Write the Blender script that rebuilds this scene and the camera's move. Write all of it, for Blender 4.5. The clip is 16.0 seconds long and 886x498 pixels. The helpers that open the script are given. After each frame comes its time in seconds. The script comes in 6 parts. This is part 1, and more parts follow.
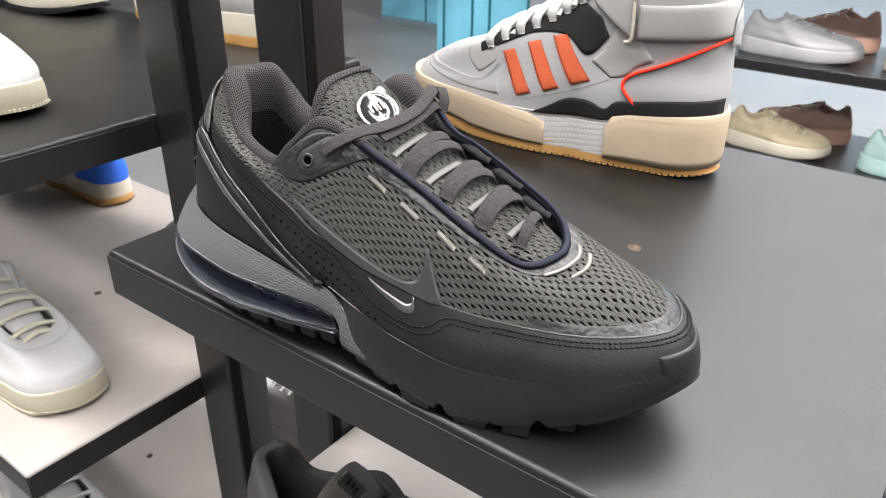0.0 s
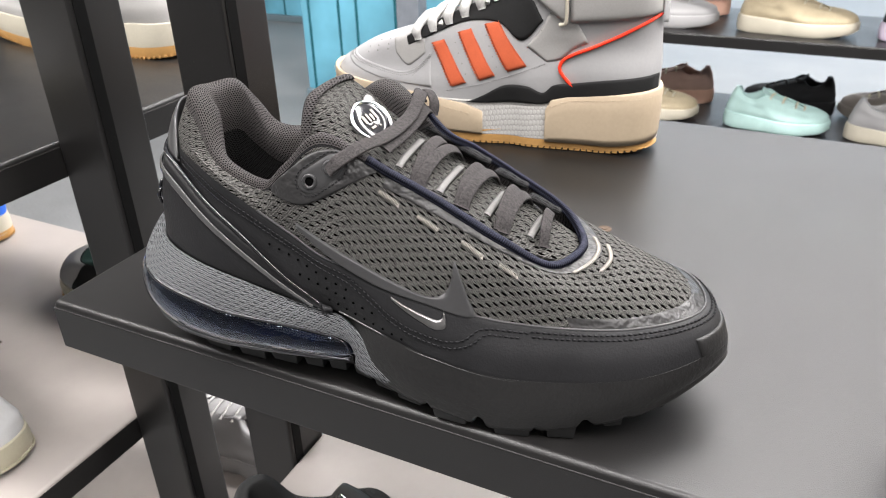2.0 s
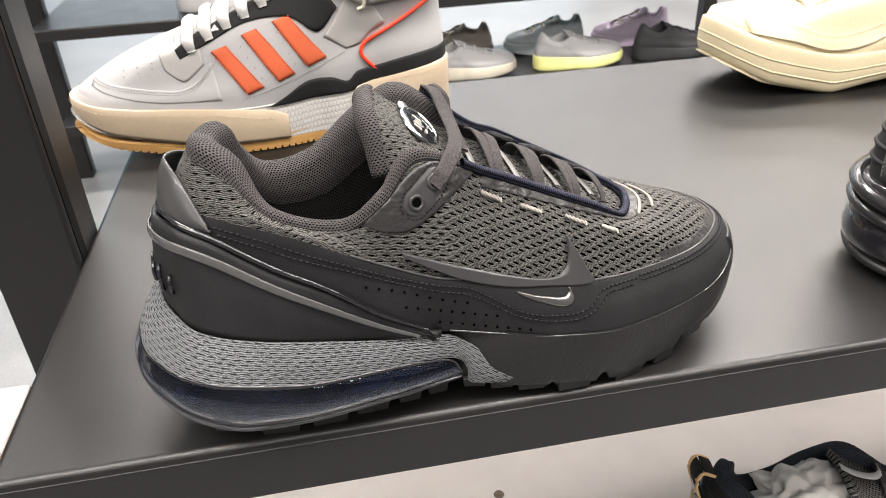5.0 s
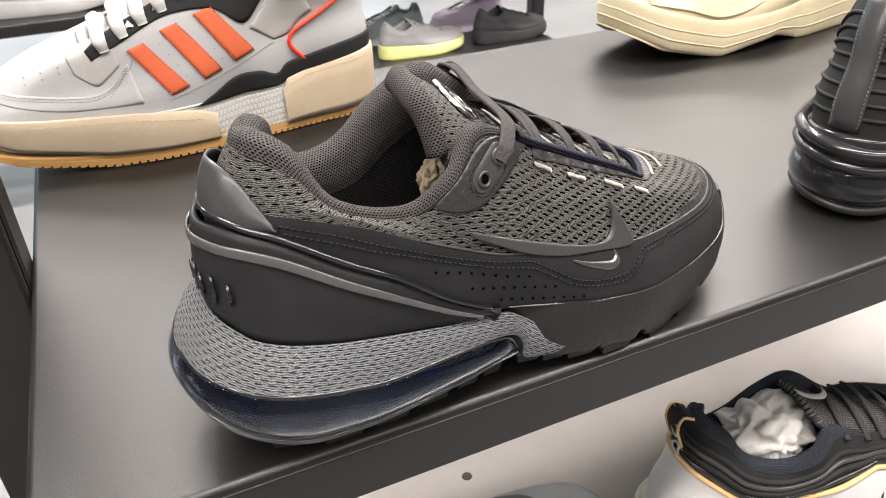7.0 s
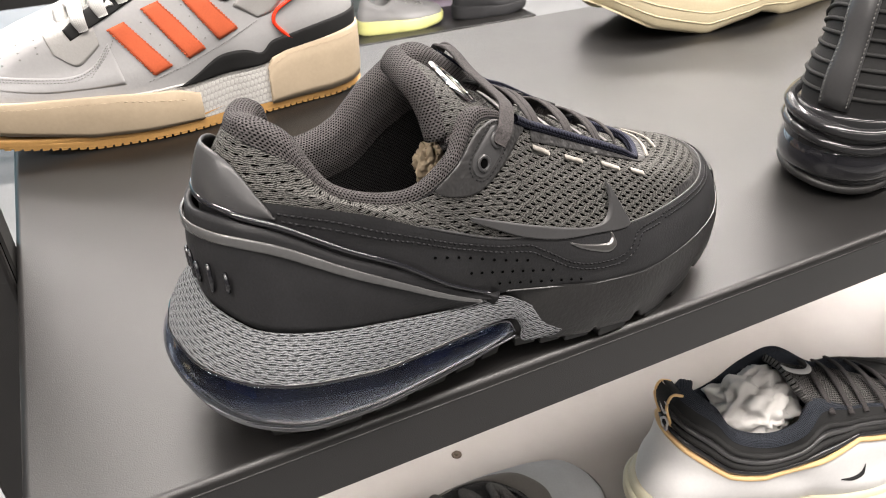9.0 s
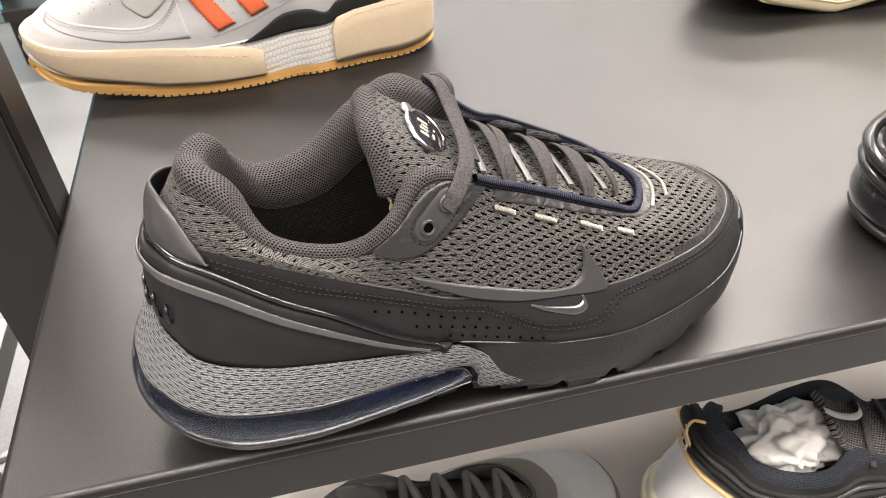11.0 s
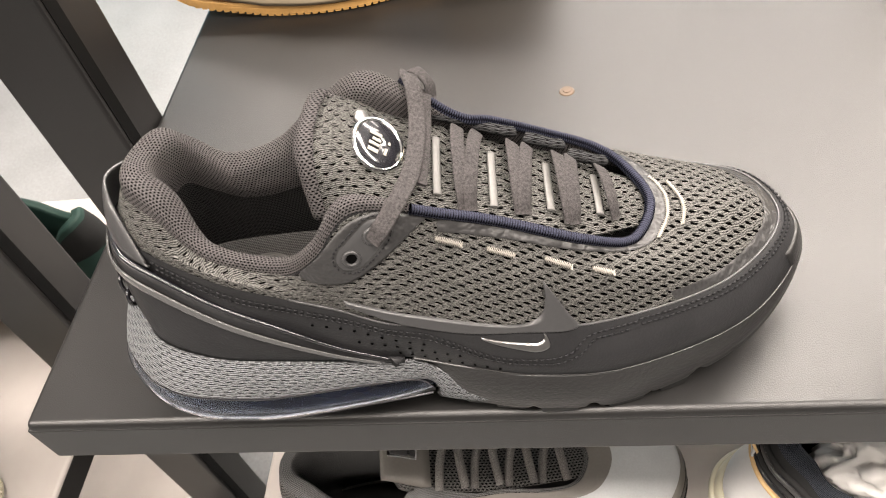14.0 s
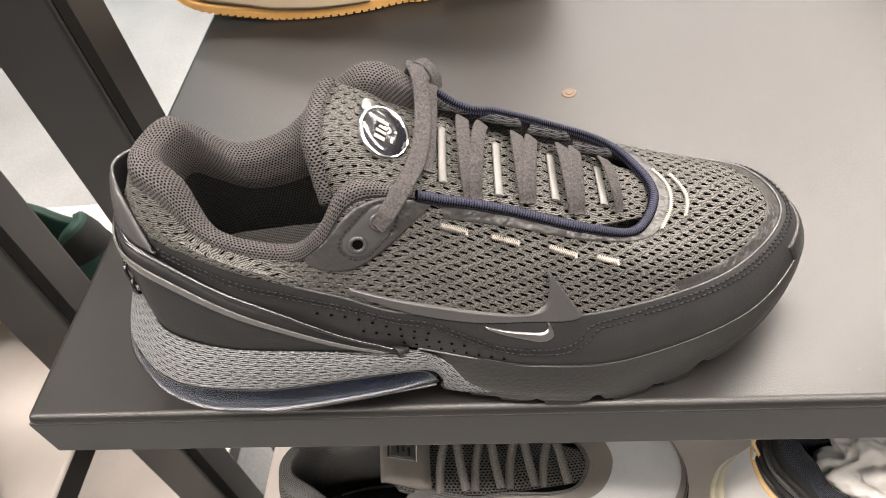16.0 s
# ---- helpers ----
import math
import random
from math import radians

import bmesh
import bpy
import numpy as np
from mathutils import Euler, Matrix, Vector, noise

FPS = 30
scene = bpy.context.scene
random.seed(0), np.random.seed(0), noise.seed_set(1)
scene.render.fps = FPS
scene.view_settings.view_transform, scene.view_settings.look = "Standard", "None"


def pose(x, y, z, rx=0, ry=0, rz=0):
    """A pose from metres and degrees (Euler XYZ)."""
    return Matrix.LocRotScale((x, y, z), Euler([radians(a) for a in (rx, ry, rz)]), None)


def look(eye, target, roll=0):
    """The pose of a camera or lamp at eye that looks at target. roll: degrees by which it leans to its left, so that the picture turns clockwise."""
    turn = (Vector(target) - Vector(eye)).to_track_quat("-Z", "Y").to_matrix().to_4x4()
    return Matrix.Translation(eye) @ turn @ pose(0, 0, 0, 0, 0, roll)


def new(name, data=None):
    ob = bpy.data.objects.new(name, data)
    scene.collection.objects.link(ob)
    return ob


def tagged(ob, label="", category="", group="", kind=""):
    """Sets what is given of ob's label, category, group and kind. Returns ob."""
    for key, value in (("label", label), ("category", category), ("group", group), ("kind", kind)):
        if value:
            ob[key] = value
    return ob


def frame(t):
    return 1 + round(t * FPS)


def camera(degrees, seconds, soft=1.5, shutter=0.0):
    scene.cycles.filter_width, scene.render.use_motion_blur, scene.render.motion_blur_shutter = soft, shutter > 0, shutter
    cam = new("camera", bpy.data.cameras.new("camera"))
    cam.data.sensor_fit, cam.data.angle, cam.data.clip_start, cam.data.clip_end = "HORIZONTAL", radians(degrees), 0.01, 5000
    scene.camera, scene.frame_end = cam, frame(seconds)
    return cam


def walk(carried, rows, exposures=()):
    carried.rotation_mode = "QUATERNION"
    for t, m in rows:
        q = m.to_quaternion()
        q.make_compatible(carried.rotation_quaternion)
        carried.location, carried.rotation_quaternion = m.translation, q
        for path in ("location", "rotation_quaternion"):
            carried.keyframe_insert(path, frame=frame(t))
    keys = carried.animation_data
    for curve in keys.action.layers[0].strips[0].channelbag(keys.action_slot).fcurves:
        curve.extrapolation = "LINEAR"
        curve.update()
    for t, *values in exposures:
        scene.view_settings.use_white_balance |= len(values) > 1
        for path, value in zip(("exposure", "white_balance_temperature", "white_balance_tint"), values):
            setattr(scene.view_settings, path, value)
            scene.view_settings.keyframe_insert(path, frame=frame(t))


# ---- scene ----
cam = camera(61.3, 16.0, 0.8)
cam.data.dof.use_dof, cam.data.dof.focus_distance, cam.data.dof.aperture_fstop = True, 0.37, 24.0
PATH = [  # seconds, place in metres, Euler angles in degrees
    (0.0, 0.4305, -0.2166, 1.0310, 62.39, -0.58, 36.95),
    (0.5, 0.4283, -0.2151, 1.0306, 62.30, -0.32, 36.02),
    (1.0, 0.4192, -0.2184, 1.0297, 62.09, 0.07, 33.81),
    (1.5, 0.3988, -0.2245, 1.0327, 61.78, 0.57, 30.23),
    (2.0, 0.3685, -0.2346, 1.0342, 61.33, 1.27, 25.65),
    (2.5, 0.3335, -0.2471, 1.0373, 60.79, 1.89, 20.12),
    (3.0, 0.2983, -0.2551, 1.0411, 60.22, 2.16, 13.88),
    (3.5, 0.2609, -0.2578, 1.0422, 59.71, 2.43, 7.48),
    (4.0, 0.2246, -0.2599, 1.0433, 59.29, 2.49, 0.89),
    (6.5, 0.0755, -0.2292, 1.0370, 58.42, 1.80, -22.37),
    (7.0, 0.0667, -0.2225, 1.0361, 58.02, 1.58, -24.50),
    (7.5, 0.0614, -0.2181, 1.0372, 57.64, 1.39, -25.89),
    (8.0, 0.0590, -0.2156, 1.0368, 57.27, 1.20, -26.69),
    (8.5, 0.0600, -0.2152, 1.0365, 56.85, 1.15, -26.79),
    (9.0, 0.0612, -0.2158, 1.0380, 56.16, 1.18, -26.15),
    (11.5, 0.1781, -0.1916, 1.0903, 46.45, 2.54, -8.84),
    (12.0, 0.2063, -0.1787, 1.0953, 44.28, 3.67, -4.61),
    (12.5, 0.2266, -0.1662, 1.1000, 42.52, 5.08, -1.27),
    (13.0, 0.2422, -0.1582, 1.1015, 41.25, 6.71, 1.14),
    (13.5, 0.2531, -0.1535, 1.1007, 40.41, 8.02, 2.46),
    (14.0, 0.2568, -0.1532, 1.1013, 39.77, 8.92, 3.09),
    (14.5, 0.2562, -0.1536, 1.1016, 39.52, 9.37, 3.37),
    (15.0, 0.2573, -0.1539, 1.1005, 39.55, 9.35, 3.39),
    (15.5, 0.2555, -0.1558, 1.0993, 40.04, 9.10, 3.34),
    (16.0, 0.2539, -0.1626, 1.0958, 41.13, 8.58, 3.29),
]
EXPOSE = [(0.0, 0.32, 6400, 11), (3.0, 0.42, 6550, 11), (4.0, 0.5, 6720, 12), (6.5, 0.54, 6780, 12), (9.0, 0.58, 6800, 12), (11.5, 0.7, 7050, 13), (14.0, 0.79, 7160, 13), (16.0, 0.81, 7160, 13)]
walk(cam, [(t, pose(*row)) for t, *row in PATH], EXPOSE)

# ---- light ----
SHELF = 0.80          # height of the display shelf's top
CM = 0.01
world = bpy.data.worlds.new("world")
scene.world = world
world.use_nodes = True
world.node_tree.nodes["Background"].inputs[0].default_value = (0.80, 0.88, 1.0, 1)
world.node_tree.nodes["Background"].inputs[1].default_value = 0.1


def ceiling_lamp(x, y, sx, sy, watts, colour=(1.0, 0.965, 0.94)):
    data = bpy.data.lights.new("ceiling_lamp_light", "AREA")
    data.shape, data.size, data.size_y, data.energy, data.color = "RECTANGLE", sx, sy, watts, colour
    ob = new("ceiling_lamp_light", data)
    ob.matrix_world = look((x, y, 2.97), (x, y, 0))
    return ob


LAMPS = [(0.0, -2.2, 7.0, 0.30, 105), (-0.2, -0.6, 7.0, 0.30, 232), (1.7, 1.4, 5.0, 0.36, 265), (1.2, 2.9, 5.4, 0.40, 135), (1.6, 4.6, 5.0, 0.40, 85), (0.0, 6.2, 7.0, 0.40, 45), (0.0, 7.8, 7.0, 0.40, 45)]
for lx, ly, lsx, lsy, lw in LAMPS:
    ceiling_lamp(lx, ly, lsx, lsy, lw)
# added cool area lamp before the north wall, which has no window
cool_fill = bpy.data.lights.new("shopfront_daylight", "AREA")
cool_fill.shape, cool_fill.size, cool_fill.size_y, cool_fill.energy, cool_fill.color = "RECTANGLE", 6.0, 2.2, 60, (0.72, 0.88, 1.0)
new("shopfront_daylight", cool_fill).matrix_world = look((0.4, 8.6, 1.4), (0.3, 0.0, 1.2))

# ---- materials ----


def nodes_of(name):
    m = bpy.data.materials.new(name)
    m.use_nodes = True
    t = m.node_tree
    return m, t, t.nodes["Principled BSDF"]


def add(t, kind, **values):
    n = t.nodes.new(kind)
    for key, value in values.items():
        if key in n.inputs:
            n.inputs[key].default_value = value
    return n


def math_node(t, op, a, b=None, c=None):
    n = t.nodes.new("ShaderNodeMath")
    n.operation = op
    for i, value in enumerate((a, b, c)):
        if value is None:
            continue
        if isinstance(value, (int, float)):
            n.inputs[i].default_value = value
        else:
            t.links.new(value, n.inputs[i])
    return n.outputs[0]


def mix_colour(t, fac, a, b):
    n = t.nodes.new("ShaderNodeMix")
    n.data_type = "RGBA"
    for i, value in ((0, fac), (6, a), (7, b)):
        if isinstance(value, (int, float)):
            n.inputs[i].default_value = value
        elif isinstance(value, tuple):
            n.inputs[i].default_value = (*value[:3], 1)
        else:
            t.links.new(value, n.inputs[i])
    return n.outputs[2]


def noise_of(t, scale, detail=3.0, rough=0.55):
    co = t.nodes.new("ShaderNodeTexCoord")
    n = add(t, "ShaderNodeTexNoise", Scale=scale, Detail=detail, Roughness=rough)
    t.links.new(co.outputs["Object"], n.inputs["Vector"])
    return n.outputs["Fac"]


def tone(c, k):
    return tuple(max(0.0, min(1.0, v * k)) for v in c[:3])


def mat(name, colour, rough=0.5, metal=0.0, grain=600.0, bump=0.15, vary=0.18, stain=25.0, coat=0.0, sheen=0.0, spec=0.3, depth=0.0004):
    """A plain surface with fine grain, slow tone changes and uneven gloss."""
    m, t, b = nodes_of(name)
    fine, slow = noise_of(t, grain, 2.0), noise_of(t, stain, 4.0)
    f = math_node(t, "ADD", math_node(t, "MULTIPLY", fine, 0.4), math_node(t, "MULTIPLY", slow, 0.6))
    ramp = add(t, "ShaderNodeMapRange")
    ramp.inputs[1].default_value, ramp.inputs[2].default_value = 0.3, 0.7
    t.links.new(f, ramp.inputs[0])
    t.links.new(mix_colour(t, ramp.outputs[0], tone(colour, 1 - vary), tone(colour, 1 + vary)), b.inputs["Base Color"])
    t.links.new(math_node(t, "ADD", math_node(t, "MULTIPLY", slow, 0.16), rough - 0.08), b.inputs["Roughness"])
    b.inputs["Metallic"].default_value = metal
    b.inputs["Specular IOR Level"].default_value = spec
    b.inputs["Coat Weight"].default_value = coat
    b.inputs["Sheen Weight"].default_value = sheen
    if bump:
        n = add(t, "ShaderNodeBump", Strength=bump, Distance=depth)
        t.links.new(fine, n.inputs["Height"])
        t.links.new(n.outputs[0], b.inputs["Normal"])
    return m


def uv_cells(t, du, dv, shift=0.5):
    """Offset rows of cells over the cloth's own coordinates in centimetres; gives the place inside a cell, -0.5 to 0.5, both ways."""
    uv = t.nodes.new("ShaderNodeUVMap")
    sep = t.nodes.new("ShaderNodeSeparateXYZ")
    t.links.new(uv.outputs[0], sep.inputs[0])
    row = math_node(t, "DIVIDE", sep.outputs[1], dv)
    odd = math_node(t, "MULTIPLY", math_node(t, "FLOOR", row), shift)
    col = math_node(t, "ADD", math_node(t, "DIVIDE", sep.outputs[0], du), odd)
    return (math_node(t, "SUBTRACT", math_node(t, "FRACT", col), 0.5), math_node(t, "SUBTRACT", math_node(t, "FRACT", row), 0.5))


def ramp_of(t, value, lo, hi, out_lo=0.0, out_hi=1.0, smooth=True):
    n = add(t, "ShaderNodeMapRange")
    n.interpolation_type = "SMOOTHSTEP" if smooth else "LINEAR"
    for i, v in ((1, lo), (2, hi), (3, out_lo), (4, out_hi)):
        n.inputs[i].default_value = v
    t.links.new(value, n.inputs[0])
    return n.outputs[0]


def uv_noise(t, su, sv, detail=2.0):
    """Noise stretched along the cloth's threads; su and sv count its changes in a centimetre."""
    uv = t.nodes.new("ShaderNodeUVMap")
    mp = t.nodes.new("ShaderNodeMapping")
    mp.inputs["Scale"].default_value = (su, sv, 1.0)
    t.links.new(uv.outputs[0], mp.inputs[0])
    n = add(t, "ShaderNodeTexNoise", Scale=1.0, Detail=detail, Roughness=0.6)
    t.links.new(mp.outputs[0], n.inputs["Vector"])
    return n.outputs["Fac"]


def mesh_cloth(name, colour, hole, du=0.42, dv=0.26, a=0.34, b_=0.27, rib=0.07, rough=0.8, bump=1.0, contrast=1.0, heel=None, sheen=0.22):
    """Knitted mesh: offset rows of open eyelets between wavy ribs of twisted thread; heel closes the eyelets to slits towards the heel."""
    m, t, b = nodes_of(name)
    cu, cv = uv_cells(t, du, dv)
    high = b_
    if heel:
        co = t.nodes.new("ShaderNodeTexCoord")
        sep = t.nodes.new("ShaderNodeSeparateXYZ")
        t.links.new(co.outputs["Object"], sep.inputs[0])
        high = ramp_of(t, sep.outputs[0], 0.12, 0.27, heel, b_)
    r = math_node(t, "ADD", math_node(t, "POWER", math_node(t, "DIVIDE", math_node(t, "ABSOLUTE", cu), a), 2.0),
                  math_node(t, "POWER", math_node(t, "DIVIDE", math_node(t, "ABSOLUTE", cv), high), 2.0))
    warp = math_node(t, "ADD", r, math_node(t, "MULTIPLY", math_node(t, "SUBTRACT", uv_noise(t, 9.0, 14.0), 0.5), 1.1))
    open_ = ramp_of(t, warp, 0.7, 1.25)
    uv = t.nodes.new("ShaderNodeUVMap")
    sep = t.nodes.new("ShaderNodeSeparateXYZ")
    t.links.new(uv.outputs[0], sep.inputs[0])
    wave = math_node(t, "MULTIPLY", math_node(t, "SINE", math_node(t, "MULTIPLY", sep.outputs[0], 6.2832 / du)), 0.22)
    phase = math_node(t, "ADD", math_node(t, "DIVIDE", sep.outputs[1], rib), math_node(t, "ADD", wave, math_node(t, "MULTIPLY", uv_noise(t, 3.0, 3.0), 1.3)))
    ridge = math_node(t, "ADD", math_node(t, "MULTIPLY", math_node(t, "SINE", math_node(t, "MULTIPLY", phase, 6.2832)), 0.5), 0.5)
    twist = math_node(t, "SINE", math_node(t, "MULTIPLY", math_node(t, "ADD", math_node(t, "DIVIDE", sep.outputs[0], 0.055), math_node(t, "DIVIDE", sep.outputs[1], 0.09)), 6.2832))
    strand = math_node(t, "ADD", math_node(t, "MULTIPLY", ramp_of(t, uv_noise(t, 9.0, 15.0, 3.0), 0.3, 0.7), 0.8), math_node(t, "MULTIPLY", twist, 0.14))
    thread = math_node(t, "ADD", math_node(t, "MULTIPLY", ridge, 0.5), math_node(t, "MULTIPLY", strand, 0.6))
    f = ramp_of(t, thread, 0.2, 0.8)
    lit = mix_colour(t, f, tone(colour, 1 - 0.85 * contrast), tone(colour, 1 + 1.0 * contrast))
    t.links.new(mix_colour(t, open_, hole, lit), b.inputs["Base Color"])
    b.inputs["Roughness"].default_value = rough
    t.links.new(math_node(t, "MULTIPLY", open_, sheen), b.inputs["Specular IOR Level"])
    height = math_node(t, "ADD", open_, math_node(t, "MULTIPLY", thread, 0.75))
    n = add(t, "ShaderNodeBump", Strength=bump, Distance=0.0007)
    t.links.new(height, n.inputs["Height"])
    t.links.new(n.outputs[0], b.inputs["Normal"])
    return m


def woven(name, colour, du=0.12, dv=0.12, rough=0.8, contrast=0.45, bump=0.9, depth=0.0005, gap=0.25, net=False):
    """Close woven cloth, cord or webbing: proud yarns with dark gaps between them."""
    m, t, b = nodes_of(name)
    cu, cv = uv_cells(t, du, dv)
    r = math_node(t, "ADD", math_node(t, "MULTIPLY", cu, cu), math_node(t, "MULTIPLY", cv, cv))
    r2 = math_node(t, "ADD", r, math_node(t, "MULTIPLY", math_node(t, "SUBTRACT", uv_noise(t, 16.0, 16.0), 0.5), 0.16))
    k = ramp_of(t, r2, 0.02, 0.15) if net else ramp_of(t, r2, 0.30, 0.10)
    yarn = math_node(t, "ADD", math_node(t, "MULTIPLY", ramp_of(t, uv_noise(t, 16.0, 16.0, 2.0), 0.3, 0.7), 0.7), math_node(t, "MULTIPLY", noise_of(t, 70.0, 3.0), 0.4))
    lit = mix_colour(t, yarn, tone(colour, 1 - contrast), tone(colour, 1 + contrast * 1.3))
    t.links.new(mix_colour(t, k, tone(colour, gap), lit), b.inputs["Base Color"])
    b.inputs["Roughness"].default_value = rough
    t.links.new(math_node(t, "MULTIPLY", k, 0.2), b.inputs["Specular IOR Level"])
    n = add(t, "ShaderNodeBump", Strength=bump, Distance=depth)
    t.links.new(math_node(t, "ADD", k, math_node(t, "MULTIPLY", yarn, 0.4)), n.inputs["Height"])
    t.links.new(n.outputs[0], b.inputs["Normal"])
    return m


def powder_coat(name, colour, rough=0.36, gloss=0.42):
    """Fine-textured black powder coat with rubbed patches, dust and scuffs."""
    m, t, b = nodes_of(name)
    fine, slow, dust = noise_of(t, 1500.0, 2.0), noise_of(t, 9.0, 5.0, 0.6), noise_of(t, 900.0, 1.0)
    speck = add(t, "ShaderNodeMapRange")
    speck.inputs[1].default_value, speck.inputs[2].default_value = 0.765, 0.795
    t.links.new(dust, speck.inputs[0])
    base = mix_colour(t, slow, tone(colour, 0.8), tone(colour, 1.25))
    t.links.new(mix_colour(t, math_node(t, "MULTIPLY", speck.outputs[0], 0.4), base, (0.16, 0.155, 0.15)), b.inputs["Base Color"])
    t.links.new(math_node(t, "ADD", math_node(t, "MULTIPLY", slow, 0.18), rough - 0.09), b.inputs["Roughness"])
    b.inputs["Specular IOR Level"].default_value = gloss
    n = add(t, "ShaderNodeBump", Strength=0.28, Distance=0.0004)
    t.links.new(fine, n.inputs["Height"])
    t.links.new(n.outputs[0], b.inputs["Normal"])
    return m


def clear_plastic(name, colour, rough=0.04, ior=1.35):
    m, t, b = nodes_of(name)
    b.inputs["Base Color"].default_value = (*colour, 1)
    b.inputs["Transmission Weight"].default_value = 1.0
    b.inputs["Roughness"].default_value = rough
    b.inputs["IOR"].default_value = ior
    return m


STEEL = powder_coat("black_powder_coat", (0.0080, 0.0076, 0.0074), 0.38, 0.44)
# near-black colour for the shade inside the posts' slots
SLOT = powder_coat("slot_shade_black", (0.002, 0.002, 0.002), 0.6, 0.1)
# black coat coloured pale taupe, standing in for the sheen on the lower decks
DECK = powder_coat("sheen_paled_coat", (0.35, 0.318, 0.296), 0.40, 0.6)

# ---- geometry helpers ----


def mesh_object(name, verts, faces, material, parent=None, label="", smooth=True, uv=None):
    me = bpy.data.meshes.new(name)
    me.from_pydata(verts, [], faces)
    if uv is not None:
        layer = me.uv_layers.new(name="UVMap")
        idx = np.empty(len(me.loops), dtype=np.int32)
        me.loops.foreach_get("vertex_index", idx)
        layer.data.foreach_set("uv", np.asarray(uv, dtype=np.float32)[idx].ravel())
    if smooth:
        me.polygons.foreach_set("use_smooth", np.ones(len(me.polygons), dtype=bool))
    if material:
        me.materials.append(material)
    ob = new(name, me)
    if parent:
        ob.parent = parent
    if label:
        tagged(ob, label)
    return ob


def part(name, bm, material, parent=None, label="", smooth=False):
    me = bpy.data.meshes.new(name)
    bm.to_mesh(me)
    bm.free()
    if smooth:
        me.polygons.foreach_set("use_smooth", np.ones(len(me.polygons), dtype=bool))
    if material:
        me.materials.append(material)
    ob = new(name, me)
    if parent:
        ob.parent = parent
    if label:
        tagged(ob, label)
    return ob


def thing(name, label, category, m=None, group="", kind=""):
    ob = new(name)
    ob.empty_display_size = 0.05
    if m is not None:
        ob.matrix_world = m
    return tagged(ob, label, category, group, kind)


def box_bm(x0, x1, y0, y1, z0, z1, bevel=0.0, seg=2):
    bm = bmesh.new()
    bmesh.ops.create_cube(bm, size=1.0)
    bmesh.ops.transform(bm, verts=bm.verts, matrix=Matrix.Translation(((x0 + x1) / 2, (y0 + y1) / 2, (z0 + z1) / 2)) @ Matrix.Diagonal((x1 - x0, y1 - y0, z1 - z0, 1)))
    if bevel:
        bmesh.ops.bevel(bm, geom=bm.edges[:], offset=bevel, segments=seg, affect="EDGES", profile=0.5)
    return bm


def spline(points, n, closed=False):
    """n points along a Catmull-Rom curve through the control points."""
    p = np.asarray(points, dtype=float)
    k = len(p)
    u = np.linspace(0, k if closed else k - 1, n, endpoint=not closed)
    i = np.minimum(np.floor(u).astype(int), (k - 1) if closed else (k - 2))
    f = (u - i)[:, None]
    if closed:
        a, b, c, d = p[(i - 1) % k], p[i % k], p[(i + 1) % k], p[(i + 2) % k]
    else:
        a, b, c, d = p[np.maximum(i - 1, 0)], p[i], p[i + 1], p[np.minimum(i + 2, k - 1)]
        a = np.where((i == 0)[:, None], 2 * b - c, a)
        d = np.where((i == k - 2)[:, None], 2 * c - b, d)
    return 0.5 * (2 * b + (c - a) * f + (2 * a - 5 * b + 4 * c - d) * f ** 2 + (3 * b - a - 3 * c + d) * f ** 3)


def grid_faces(n, m, wrap_n=False, wrap_m=False, flip=False):
    """Quads for a grid of n rows by m columns, index = row * m + column."""
    i = np.arange(n if wrap_n else n - 1)[:, None]
    j = np.arange(m if wrap_m else m - 1)[None, :]
    a, b = i * m + j, i * m + (j + 1) % m
    c, d = ((i + 1) % n) * m + (j + 1) % m, ((i + 1) % n) * m + j
    q = np.stack([x.ravel() for x in np.broadcast_arrays(a, b, c, d)], axis=1)
    return (q if flip else q[:, ::-1]).tolist()


def grid_normals(g, wrap_n=False):
    du = np.gradient(g, axis=0)
    if wrap_n:
        du = (np.roll(g, -1, 0) - np.roll(g, 1, 0)) / 2
    nn = np.cross(du, np.gradient(g, axis=1))
    return nn / np.maximum(np.linalg.norm(nn, axis=2, keepdims=True), 1e-9)


def arc_uv(g):
    """Centimetre coordinates over a grid, along its middle row and up its columns."""
    n, m, _ = g.shape
    su = np.concatenate([[0], np.cumsum(np.linalg.norm(np.diff(g[:, m // 2], axis=0), axis=1))])
    sv = np.concatenate([np.zeros((n, 1)), np.cumsum(np.linalg.norm(np.diff(g, axis=1), axis=2), axis=1)], axis=1)
    return np.stack([np.repeat(su[:, None], m, 1), sv], axis=2).reshape(-1, 2)


